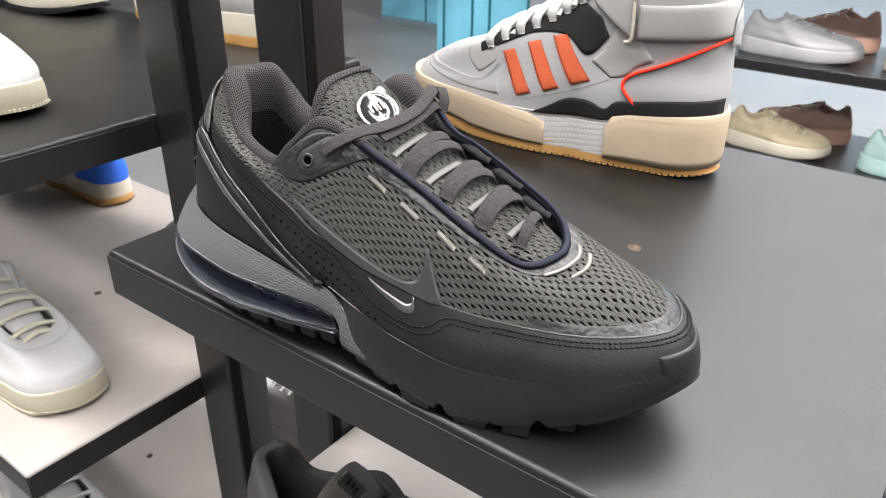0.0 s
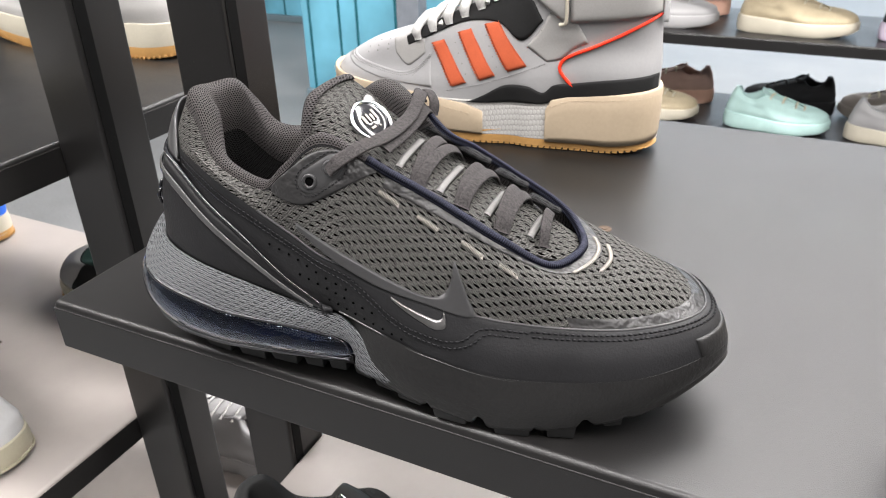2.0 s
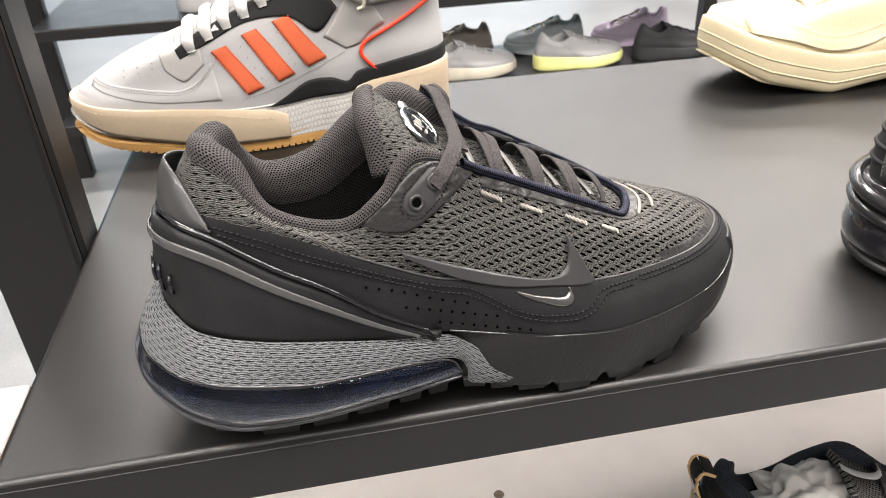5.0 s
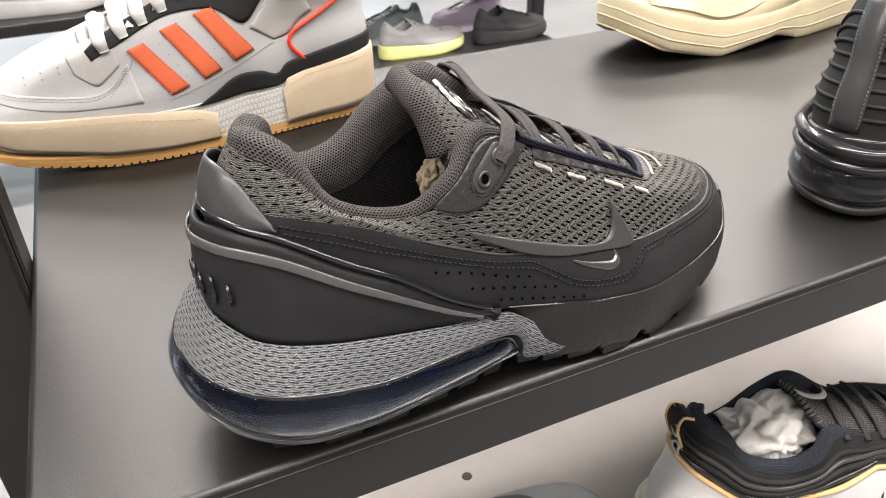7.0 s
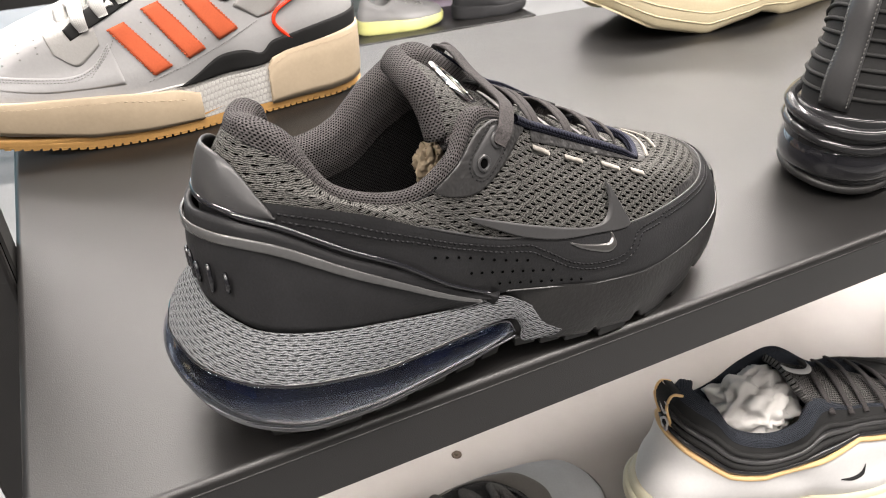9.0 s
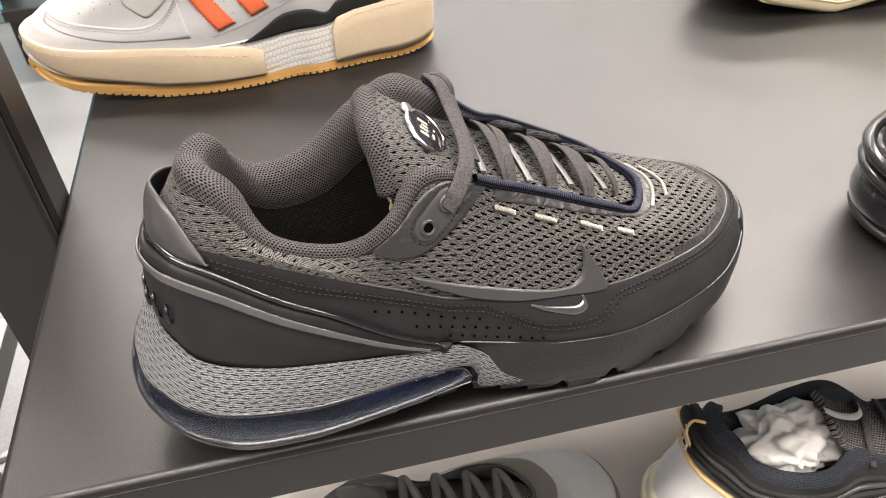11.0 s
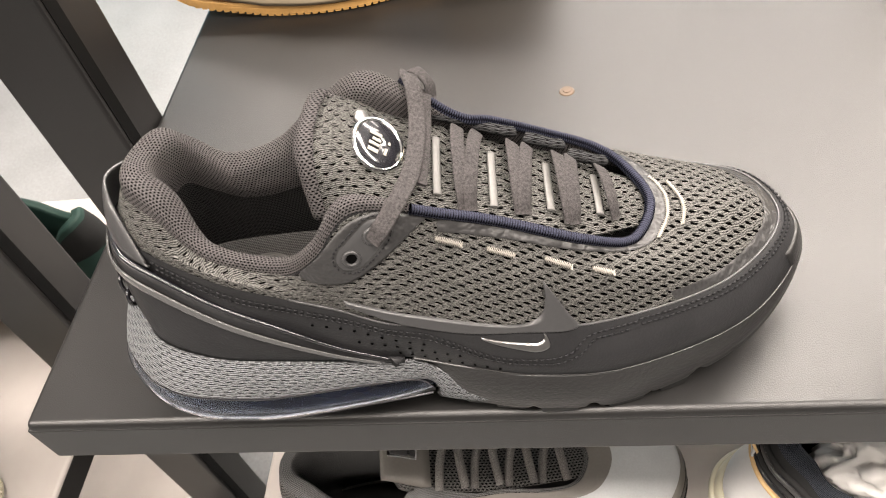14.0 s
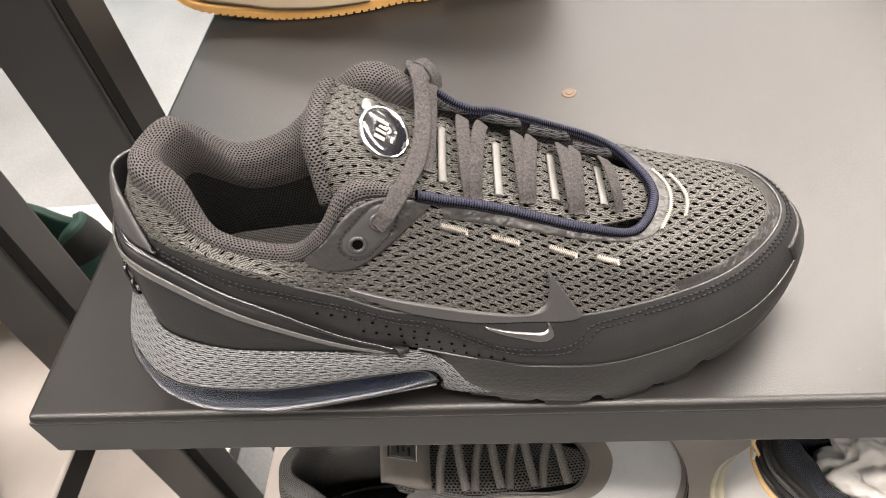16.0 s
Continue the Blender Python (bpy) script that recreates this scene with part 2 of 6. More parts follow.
def sheet(name, g, material, parent, label="", wrap=False, thick=0.0, flip=False, lip=0.0, uv=True, cloth=None):
    """A curved sheet from a grid of points in centimetres; thick closes it with an inner face, lip rounds its rims."""
    g = np.asarray(g, dtype=float)
    n, m, _ = g.shape
    nn = grid_normals(g, wrap) * (-1 if flip else 1)
    coords = arc_uv(g) if cloth is None else cloth.reshape(-1, 2)
    if lip:
        j = np.minimum(np.arange(m), np.arange(m)[::-1])
        w = np.clip(j / 2.0, 0, 1)
        w = np.sqrt(1 - (1 - w) ** 2)[None, :].repeat(n, 0)
        if not wrap:
            i = np.minimum(np.arange(n), np.arange(n)[::-1])
            w = np.minimum(w, np.sqrt(1 - (1 - np.clip(i / 2.0, 0, 1)) ** 2)[:, None])
        g = g + nn * (lip * w)[:, :, None]
    verts, faces = g.reshape(-1, 3), grid_faces(n, m, wrap, False, flip)
    if thick:
        back = (g - nn * thick).reshape(-1, 3)
        k = n * m
        faces += (np.array(grid_faces(n, m, wrap, False, not flip)) + k).tolist()
        rim = [[i * m + j for i in range(n)] for j in (0, m - 1)]
        sides = []
        for r, turn in zip(rim, (False, True)):
            loop = r + ([r[0]] if wrap else [])
            sides += [((a, a + k, b + k, b) if (turn == flip) else (a, b, b + k, a + k)) for a, b in zip(loop, loop[1:])]
        if not wrap:
            for r, turn in (([j for j in range(m)], True), ([(n - 1) * m + j for j in range(m)], False)):
                sides += [((a, a + k, b + k, b) if (turn == flip) else (a, b, b + k, a + k)) for a, b in zip(r, r[1:])]
        faces += [list(q) for q in sides]
        verts = np.vstack([verts, back])
        coords = np.vstack([coords, coords])
    return mesh_object(name, (verts * CM).tolist(), faces, material, parent, label, uv=coords if uv else None)


def band(name, top, bottom, material, parent, label="", n=60, m=8, bulge=0.0, thick=0.0, lip=0.0, flip=False, power=1.0, fade=0.0):
    """A sheet between two curves through control points, swelling outwards by bulge in its middle; fade is the share of its length over which the swelling grows from both ends."""
    a, b = spline(top, n), spline(bottom, n)
    w = np.linspace(0, 1, m)[None, :, None]
    g = a[:, None] * (1 - w) + b[:, None] * w
    nn = grid_normals(g) * (-1 if flip else 1)
    ends = np.minimum(np.linspace(0, 1, n), np.linspace(1, 0, n))[:, None, None]
    grow = np.sin(np.clip(ends / fade, 0, 1) * np.pi / 2) if fade else 1.0
    g = g + nn * (bulge * grow * np.sin(np.pi * w ** power))
    return sheet(name, g, material, parent, label, thick=thick, lip=lip, flip=flip)


def tube(name, points, radius, material, parent, label="", n=80, k=8, closed=False, flat=1.0, up=(0, 0, 1), raw=False, square=1.0):
    """A round or flattened cord along a curve, in centimetres; radius may taper as a list. flat squeezes it along up, square below 1 gives a tape."""
    c = np.asarray(points, dtype=float) if raw else spline(points, n, closed)
    n = len(c)
    t = np.gradient(c, axis=0)
    if closed:
        t = np.roll(c, -1, 0) - np.roll(c, 1, 0)
    t /= np.maximum(np.linalg.norm(t, axis=1, keepdims=True), 1e-9)
    upv = np.asarray(up, dtype=float)
    upv = np.broadcast_to(upv, c.shape)
    side = np.cross(t, upv)
    side /= np.maximum(np.linalg.norm(side, axis=1, keepdims=True), 1e-9)
    over = np.cross(side, t)
    r = np.interp(np.linspace(0, 1, n), np.linspace(0, 1, len(np.atleast_1d(radius))), np.atleast_1d(radius))[:, None, None]
    a = np.linspace(0, 2 * np.pi, k, endpoint=False)[None, :, None]
    ca, sa = (np.sign(f) * np.abs(f) ** square for f in (np.cos(a), np.sin(a)))
    g = c[:, None] + r * (ca * side[:, None] + flat * sa * over[:, None])
    verts = g.reshape(-1, 3)
    faces = grid_faces(n, k, closed, True)
    if not closed:
        faces += [list(range(k))[::-1], [(n - 1) * k + j for j in range(k)]]
    s = np.concatenate([[0], np.cumsum(np.linalg.norm(np.diff(c, axis=0), axis=1))])
    coords = np.stack([np.repeat(s[:, None], k, 1), np.repeat(np.linspace(0, 2 * np.pi * np.mean(radius), k)[None, :], n, 0)], axis=2).reshape(-1, 2)
    return mesh_object(name, (verts * CM).tolist(), faces, material, parent, label, uv=coords)


def beads(name, points, nn, length, radius, gap, material, parent, label="", lift=0.03, fat=0.6):
    """A row of short rounded stitches along a dense curve lying on a surface with normals nn."""
    p = np.asarray(points, dtype=float)
    s = np.concatenate([[0], np.cumsum(np.linalg.norm(np.diff(p, axis=0), axis=1))])
    at = np.arange(0, s[-1] - length, length + gap)
    verts, faces = [], []
    for s0 in at:
        ends = np.array([np.interp(s0 + q * length, s, p[:, i]) for q in (0, 0.18, 0.82, 1) for i in range(3)]).reshape(4, 3)
        nrm = np.array([np.interp(s0 + 0.5 * length, s, nn[:, i]) for i in range(3)])
        along = ends[3] - ends[0]
        side = np.cross(along, nrm)
        side /= max(np.linalg.norm(side), 1e-9)
        k0 = len(verts)
        for e, rad, up in zip(ends, (0.35, 1, 1, 0.35), (-0.3, 1, 1, -0.3)):
            o = e + nrm * lift * up
            verts += [o + side * radius * rad, o + nrm * radius * fat * rad, o - side * radius * rad, o - nrm * radius * fat * rad]
        for r in range(3):
            for q in range(4):
                faces.append([k0 + r * 4 + q, k0 + r * 4 + (q + 1) % 4, k0 + r * 4 + 4 + (q + 1) % 4, k0 + r * 4 + 4 + q])
        faces += [[k0 + 3, k0 + 2, k0 + 1, k0], [k0 + 12, k0 + 13, k0 + 14, k0 + 15]]
    return mesh_object(name, (np.array(verts) * CM).tolist(), faces, material, parent, label)


class Last:
    """The skin of a shoe: closed control loops from the sole up to the top line, all starting at the heel and going round by the outer side."""

    def __init__(self, loops):
        self.loops = np.asarray(loops, dtype=float)
        self.k, self.n, _ = self.loops.shape

    def at(self, s, v):
        """Points for arrays s (0 to 1 round the shoe) and v (0 to loops - 1)."""
        s, v = np.broadcast_arrays(np.asarray(s, dtype=float), np.asarray(v, dtype=float))

        def weights(f):
            return (0.5 * (-f + 2 * f ** 2 - f ** 3), 0.5 * (2 - 5 * f ** 2 + 3 * f ** 3), 0.5 * (f + 4 * f ** 2 - 3 * f ** 3), 0.5 * (-f ** 2 + f ** 3))
        u = (s % 1.0) * self.n
        i = np.floor(u).astype(int) % self.n
        fu = weights(u - np.floor(u))
        j = np.clip(np.floor(v).astype(int), 0, self.k - 2)
        fv = weights(v - j)
        out = 0
        for b in range(4):
            jj = j + b - 1
            row = 0
            for a in range(4):
                ii = (i + a - 1) % self.n
                p = self.loops[np.clip(jj, 0, self.k - 1), ii]
                lo = 2 * self.loops[0, ii] - self.loops[1, ii]
                hi = 2 * self.loops[-1, ii] - self.loops[-2, ii]
                p = np.where((jj < 0)[..., None], lo, np.where((jj > self.k - 1)[..., None], hi, p))
                row = row + fu[a][..., None] * p
            out = out + fv[b][..., None] * row
        return out

    def normal(self, s, v):
        e = 1e-3
        ds, dv = self.at(s + e, v) - self.at(s - e, v), self.at(s, v + e) - self.at(s, v - e)
        nn = np.cross(ds, dv)
        nn = nn / np.maximum(np.linalg.norm(nn, axis=-1, keepdims=True), 1e-9)
        return nn

    def grid(self, s, v, lift=0.0):
        S, V = np.meshgrid(s, v, indexing="ij")
        g = self.at(S, V)
        return g + self.normal(S, V) * lift if lift else g

    def find(self, a, b, axes=(0, 2), side=(0.02, 0.5), v_range=None):
        """(s, v) of the skin's points with the given two coordinates, on one side of the shoe."""
        lo, hi = v_range or (0, self.k - 1)
        S, V = np.meshgrid(np.linspace(side[0], side[1], 260), np.linspace(lo, hi, 150), indexing="ij")
        p = self.at(S, V)[..., list(axes)]
        a, b = np.ravel(a), np.ravel(b)
        s, v = np.empty(len(a)), np.empty(len(a))
        for q in range(len(a)):
            d = (p[..., 0] - a[q]) ** 2 + (p[..., 1] - b[q]) ** 2
            k = np.unravel_index(np.argmin(d), d.shape)
            s[q], v[q] = S[k], V[k]
        want = np.stack([a, b], axis=1)
        for _ in range(6):
            e = 1e-3
            f0 = self.at(s, v)[:, list(axes)]
            js = (self.at(s + e, v)[:, list(axes)] - f0) / e
            jv = (self.at(s, v + e)[:, list(axes)] - f0) / e
            r = want - f0
            det = js[:, 0] * jv[:, 1] - js[:, 1] * jv[:, 0]
            det = np.where(np.abs(det) < 1e-6, 1e-6, det)
            ds = (r[:, 0] * jv[:, 1] - r[:, 1] * jv[:, 0]) / det
            dv = (js[:, 0] * r[:, 1] - js[:, 1] * r[:, 0]) / det
            s, v = s + np.clip(ds, -0.01, 0.01), np.clip(v + np.clip(dv, -0.1, 0.1), lo, hi)
        return s, v


def patch(last, top, bottom, axes=(0, 2), n=40, m=9, lift=0.08, side=(0.02, 0.5), v_range=None):
    """A grid lying on the skin between two curves given by two of their coordinates."""
    a, b = spline(top, n), spline(bottom, n)
    w = np.linspace(0, 1, m)[None, :, None]
    g = a[:, None] * (1 - w) + b[:, None] * w
    s, v = last.find(g[..., 0], g[..., 1], axes, side, v_range)
    p = last.at(s, v) + last.normal(s, v) * lift
    return p.reshape(n, m, 3)


def line_on(last, pts, axes=(0, 2), n=80, lift=0.0, side=(0.02, 0.5), v_range=None):
    c = spline(pts, n)
    s, v = last.find(c[:, 0], c[:, 1], axes, side, v_range)
    nn = last.normal(s, v)
    return last.at(s, v) + nn * lift, nn

# ---- the shop ----
TILE = mat("pale_speckled_floor", (0.165, 0.168, 0.17), 0.35, grain=160.0, bump=0.05, vary=0.3, stain=3.0)
WALL = mat("painted_wall", (0.09, 0.09, 0.09), 0.7, grain=250.0, bump=0.1, vary=0.05, stain=2.0)
CEIL = mat("ceiling_paint", (0.75, 0.74, 0.73), 0.8, grain=200.0, bump=0.1, vary=0.05, stain=2.0)
BLUEWALL = mat("blue_grey_wall", (0.26, 0.38, 0.50), 0.6, grain=3.0, bump=0.05, vary=0.15, stain=0.8)
for nm, dims in (("floor", (-5, 5, -4, 9, -0.1, 0.0)), ("ceiling", (-5, 5, -4, 9, 3.0, 3.1)), ("wall_south", (-5, 5, -4.1, -4.0, 0, 3)),
                 ("wall_west", (-5.1, -5, -4, 9, 0, 3)), ("wall_east", (5, 5.1, -4, 9, 0, 3)), ("wall_north", (-5, 5, 9, 9.1, 0, 3))):
    tagged(part(nm, box_bm(*dims), TILE if nm == "floor" else CEIL if nm == "ceiling" else BLUEWALL if nm == "wall_north" else WALL), "plain %s of the shop" % nm.split("_")[0], nm.split("_")[0], kind="structure")
# ---- display racks ----


def rack_shelf(x0, x1, y0, y1, top, coat=None, hook=0.19, label="black powder-coated steel shelf with folded edges"):
    """A folded steel tray: deck, front and rear lips, end lips."""
    ob = thing("rack_shelf", label, "shelf", Matrix.Translation((x0, y0, top)), "rack shelves")
    w, d, h = x1 - x0, y1 - y0, 0.033
    deck = part("deck", box_bm(0.0, w, 0.0, d, -0.008, 0, 0.0038, 6), coat or STEEL, ob)
    for f in deck.data.polygons:
        f.use_smooth = max(abs(v) for v in f.normal) < 0.999
    part("front_lip", box_bm(0.0, w, -0.0005, 0.0025, -h, -0.0042, 0.0010, 3), STEEL, ob)
    part("rear_lip", box_bm(0.0, w, d - 0.0025, d + 0.0005, -h, -0.0042, 0.0010, 2), STEEL, ob)
    part("end_lip", box_bm(-0.0005, 0.0025, 0.0028, d - 0.0028, -h, -0.0042, 0.0010, 2), STEEL, ob)
    part("end_lip", box_bm(w - 0.0025, w + 0.0005, 0.0028, d - 0.0028, -h, -0.0042, 0.0010, 2), STEEL, ob)
    for bx in (-0.003, w - 0.022):
        part("bracket", box_bm(bx, bx + 0.025, hook - y0, hook - y0 + 0.03, -0.052, -0.006, 0.002, 2), STEEL, ob, "black steel hook bracket")
    return ob


def rack_post(x, y, w=0.048, d=0.050, h=2.2):
    post = tagged(part("rack_post", box_bm(x, x + w, y, y + d, 0.0, h, 0.003, 3), STEEL), "square black steel upright post of the rack", "post", "rack posts")
    # no recess is cut: a thin black strip paints the slot's shade
    part("slot", box_bm(x + w - 0.001, x + w + 0.0006, y + 0.004, y + 0.015, 0.02, h - 0.02), SLOT, post, "black strip for the shaded slot along the post")
    return post


rack_shelf(-0.008, 0.95, 0.0, 0.46, SHELF)
# decks in DECK carry their reflected brightness in the colour
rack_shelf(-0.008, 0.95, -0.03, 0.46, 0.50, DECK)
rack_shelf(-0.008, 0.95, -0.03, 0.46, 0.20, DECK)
rack_shelf(-1.15, -0.203, -0.028, 0.46, 0.812)
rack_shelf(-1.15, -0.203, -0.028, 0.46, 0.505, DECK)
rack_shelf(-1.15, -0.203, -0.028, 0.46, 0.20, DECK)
rack_post(-0.0615, 0.186, 0.0530)
rack_post(-0.2025, 0.171, 0.0570)
rack_post(0.9505, 0.186, 0.0530)
rack_post(-1.2065, 0.171, 0.0560)

# screw heads and rub marks on the decks
SCREW = mat("rubbed_bronze", (0.075, 0.052, 0.036), 0.5, 0.3, grain=500.0, bump=0.2, vary=0.3)
for sx, sy, sz in ((0.267, 0.2185, SHELF), (0.70, 0.2185, SHELF), (0.267, 0.20, 0.50), (-0.46, 0.20, 0.505), (-0.46, 0.22, 0.20)):
    bm = bmesh.new()
    bmesh.ops.create_cone(bm, cap_ends=True, segments=24, radius1=0.0048, radius2=0.0042, depth=0.0007, matrix=Matrix.Translation((sx, sy, sz + 0.0003)))
    bmesh.ops.create_cone(bm, cap_ends=True, segments=16, radius1=0.0024, radius2=0.0020, depth=0.0006, matrix=Matrix.Translation((sx, sy, sz + 0.0008)))
    tagged(part("screw_head", bm, SCREW), "small bronze screw head sunk in the black shelf", "screw", "shelf screws")

# ---- the dark runner on show ----
FEATHER = [(8, 4.1, 4.4), (8.5, 2.3, 4.5), (10, 1.2, 4.5), (13, 0.8, 4.2), (15.6, 0.6, 4.05), (17.6, 0.5, 4.05), (19.14, 0.71, 4.24), (21.71, 0.34, 3.89), (24.57, 0.1, 3.39), (28.34, 0.56, 3.01), (33.17, 2.64, 3.18), (35.8, 6.2, 3.46), (34.6, 8.7, 3.25), (31.2, 10.0, 2.83), (27, 10.5, 2.85), (24, 10.2, 3.25), (21.5, 9.5, 3.75), (19.4, 8.9, 4.25), (17.5, 8.4, 4.3), (15.6, 8, 4.1), (13, 7.7, 4.3), (10, 7.1, 4.5), (8.5, 5.9, 4.5)]
GUARD = [(8.6, 4.2, 10.6), (9.27, 2.62, 10.66), (10.65, 1.6, 10.57), (13.26, 0.55, 10), (15.61, 0.52, 8.76), (17.38, 0.54, 7.88), (19.21, 0.27, 7.23), (21.24, 0.39, 6.79), (23.78, 0.6, 6.03), (27.45, 1.22, 5.41), (32.15, 3.07, 5.14), (34.8, 6.2, 4.9), (33.9, 8.7, 5.1), (31, 9.7, 5.2), (27.28, 10.0, 5.45), (24.32, 9.85, 5.9), (21.6, 9.2, 6.4), (19.6, 8.7, 6.9), (17.6, 8.3, 7.4), (15.6, 8, 8.1), (13, 7.6, 9.1), (10.5, 6.9, 10.5), (9.1, 5.85, 10.65)]
TOPLINE = [(9.8, 4.6, 12.6), (10.15, 2.95, 12.75), (11.3, 2.1, 12.1), (12.76, 1.34, 10.41), (15.37, 1.08, 9.64), (17.18, 0.67, 10.9), (18.8, 1.58, 12.18), (21.72, 2.41, 10.65), (23.72, 2.76, 9.62), (26.62, 2.92, 8.2), (28.52, 3.81, 6.95), (29.39, 5.68, 7.04), (28.6, 7.57, 7.19), (27.34, 8.33, 7.79), (25.13, 8.1, 9.09), (23.26, 7.68, 10.24), (21.89, 7.37, 10.94), (19, 8.05, 12.8), (16.74, 8.15, 11.87), (14.48, 7.7, 10.25), (12.4, 7.15, 10.1), (11.2, 6.8, 11.4), (10.5, 6, 12.55)]
F_, G_, T_ = (np.array(a, dtype=float) for a in (FEATHER, GUARD, TOPLINE))
N_ = len(F_)


def outward(loop):
    t = np.roll(loop, -1, 0) - np.roll(loop, 1, 0)
    o = np.stack([-t[:, 1], t[:, 0], 0 * t[:, 0]], axis=1)
    o /= np.maximum(np.linalg.norm(o, axis=1, keepdims=True), 1e-9)
    mid = loop.mean(0)
    return o * np.sign(((loop - mid)[:, :2] * o[:, :2]).sum(1).mean())


def mirrored(points, axis_y=4.1):
    """A curve given from the outer side to the heel's middle, carried on round the inner side."""
    return list(points) + [(x, 2 * axis_y - y, z) for x, y, z in points[-2::-1]]


fore = np.clip((F_[:, 0] - 16) / 10, 0, 1)[:, None]
back = np.clip((11 - F_[:, 0]) / 3, 0, 1)[:, None]
MID_ = (F_ + G_) / 2 + outward(F_) * (0.08 + 0.12 * fore)
inner_side = (np.arange(N_) > 11)[:, None]
UP_ = (G_ + T_) / 2 + outward(G_) * (0.10 + 0.10 * fore - 0.03 * back - 0.1 * inner_side) + np.array([0, 0, 1.0]) * (0.42 * fore - 0.3 * fore * inner_side)
shoe_last = Last([F_, MID_, G_, UP_, T_])

NUBUCK = mat("dark_nubuck", (0.0150, 0.0150, 0.0158), 0.44, grain=900.0, bump=0.35, vary=0.22, stain=45.0, spec=0.16)
FUSED = mat("fused_film_over_mesh", (0.024, 0.0235, 0.0235), 0.36, grain=170.0, bump=0.8, vary=0.15, stain=70.0, spec=0.34, depth=0.0024)
RUBBER = mat("matte_black_rubber", (0.0135, 0.0132, 0.013), 0.40, grain=520.0, bump=0.6, vary=0.3, stain=30.0, spec=0.27)
SOLE = mat("worn_black_outsole", (0.009, 0.009, 0.009), 0.6, grain=350.0, bump=0.25, vary=0.3, stain=50.0)
TPU = mat("smooth_grey_film", (0.036, 0.0358, 0.0365), 0.31, grain=700.0, bump=0.08, vary=0.1, stain=40.0, spec=0.35)
RIDGE = mat("glossy_grey_ridge", (0.060, 0.060, 0.060), 0.26, grain=400.0, bump=0.05, vary=0.15, stain=20.0, coat=0.4, spec=0.4)
GLOSS = mat("glossy_black_piping", (0.010, 0.010, 0.012), 0.12, grain=200.0, bump=0.05, vary=0.1, coat=0.8)
SILVER = mat("brushed_silver", (0.24, 0.235, 0.23), 0.38, 1.0, grain=500.0, bump=0.08, vary=0.12)
CHROME = mat("chrome", (0.85, 0.85, 0.86), 0.06, 1.0, grain=300.0, bump=0.0, vary=0.05)
MESH = mesh_cloth("dark_open_mesh", (0.067, 0.0655, 0.0615), (0.001, 0.001, 0.001), du=0.58, dv=0.28, a=0.25, b_=0.22, rib=0.07, heel=0.11, sheen=0.14)
KNIT = mesh_cloth("grey_knit", (0.115, 0.119, 0.124), (0.022, 0.024, 0.026), du=0.52, dv=0.19, a=0.33, b_=0.16, rib=0.095, bump=0.9, contrast=0.68)
LINING = woven("collar_lining", (0.049, 0.0448, 0.0448), 0.14, 0.105, contrast=0.5, bump=1.0, depth=0.0008, gap=0.05, net=True)
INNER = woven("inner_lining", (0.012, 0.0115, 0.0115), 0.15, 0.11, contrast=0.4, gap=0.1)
INSOLE = woven("insole_cloth", (0.075, 0.073, 0.072), 0.09, 0.09, contrast=0.3)
CORD = woven("navy_ribbed_cord", (0.017, 0.0185, 0.031), 0.10, 0.6, contrast=0.6, bump=1.0, gap=0.15)
LACE = mat("charcoal_lace", (0.034, 0.031, 0.031), 0.85, grain=2600.0, bump=0.8, vary=0.75, stain=900.0, spec=0.15)
WEB = woven("black_webbing", (0.020, 0.020, 0.021), 0.9, 0.10, contrast=0.5, bump=1.0, gap=0.15)
STRAP = mat("pale_grey_strap", (0.09, 0.088, 0.084), 0.45, grain=600.0, bump=0.15, vary=0.15)
THREAD = mat("dark_thread", (0.010, 0.010, 0.011), 0.6, spec=0.18, grain=1200.0, bump=0.3, vary=0.3)
IVORY = mat("ivory_thread", (0.23, 0.215, 0.19), 0.6, grain=1500.0, bump=0.4, vary=0.2, stain=200.0)
NAVY = mat("navy_air_core", (0.006, 0.009, 0.022), 0.16, grain=60.0, bump=0.03, vary=0.5, stain=40.0, coat=0.3)
AIR = clear_plastic("smoke_blue_air_bag", (0.62, 0.68, 0.80), 0.03, 1.45)
CLEAR = mat("smoky_clear_rim", (0.05, 0.05, 0.055), 0.10, grain=60.0, bump=0.2, vary=0.3, stain=80.0, coat=0.5, depth=0.002)
PRINT = mat("dull_grey_print", (0.07, 0.07, 0.075), 0.4, grain=600.0, bump=0.05, vary=0.2)
HOLE = mat("dark_hole", (0.002, 0.002, 0.002), 0.9, bump=0.0, spec=0.0)

shoe = thing("running_shoe", "dark grey and black mesh running shoe with air cushion heel", "shoe", Matrix.Translation((0, 0, SHELF)))


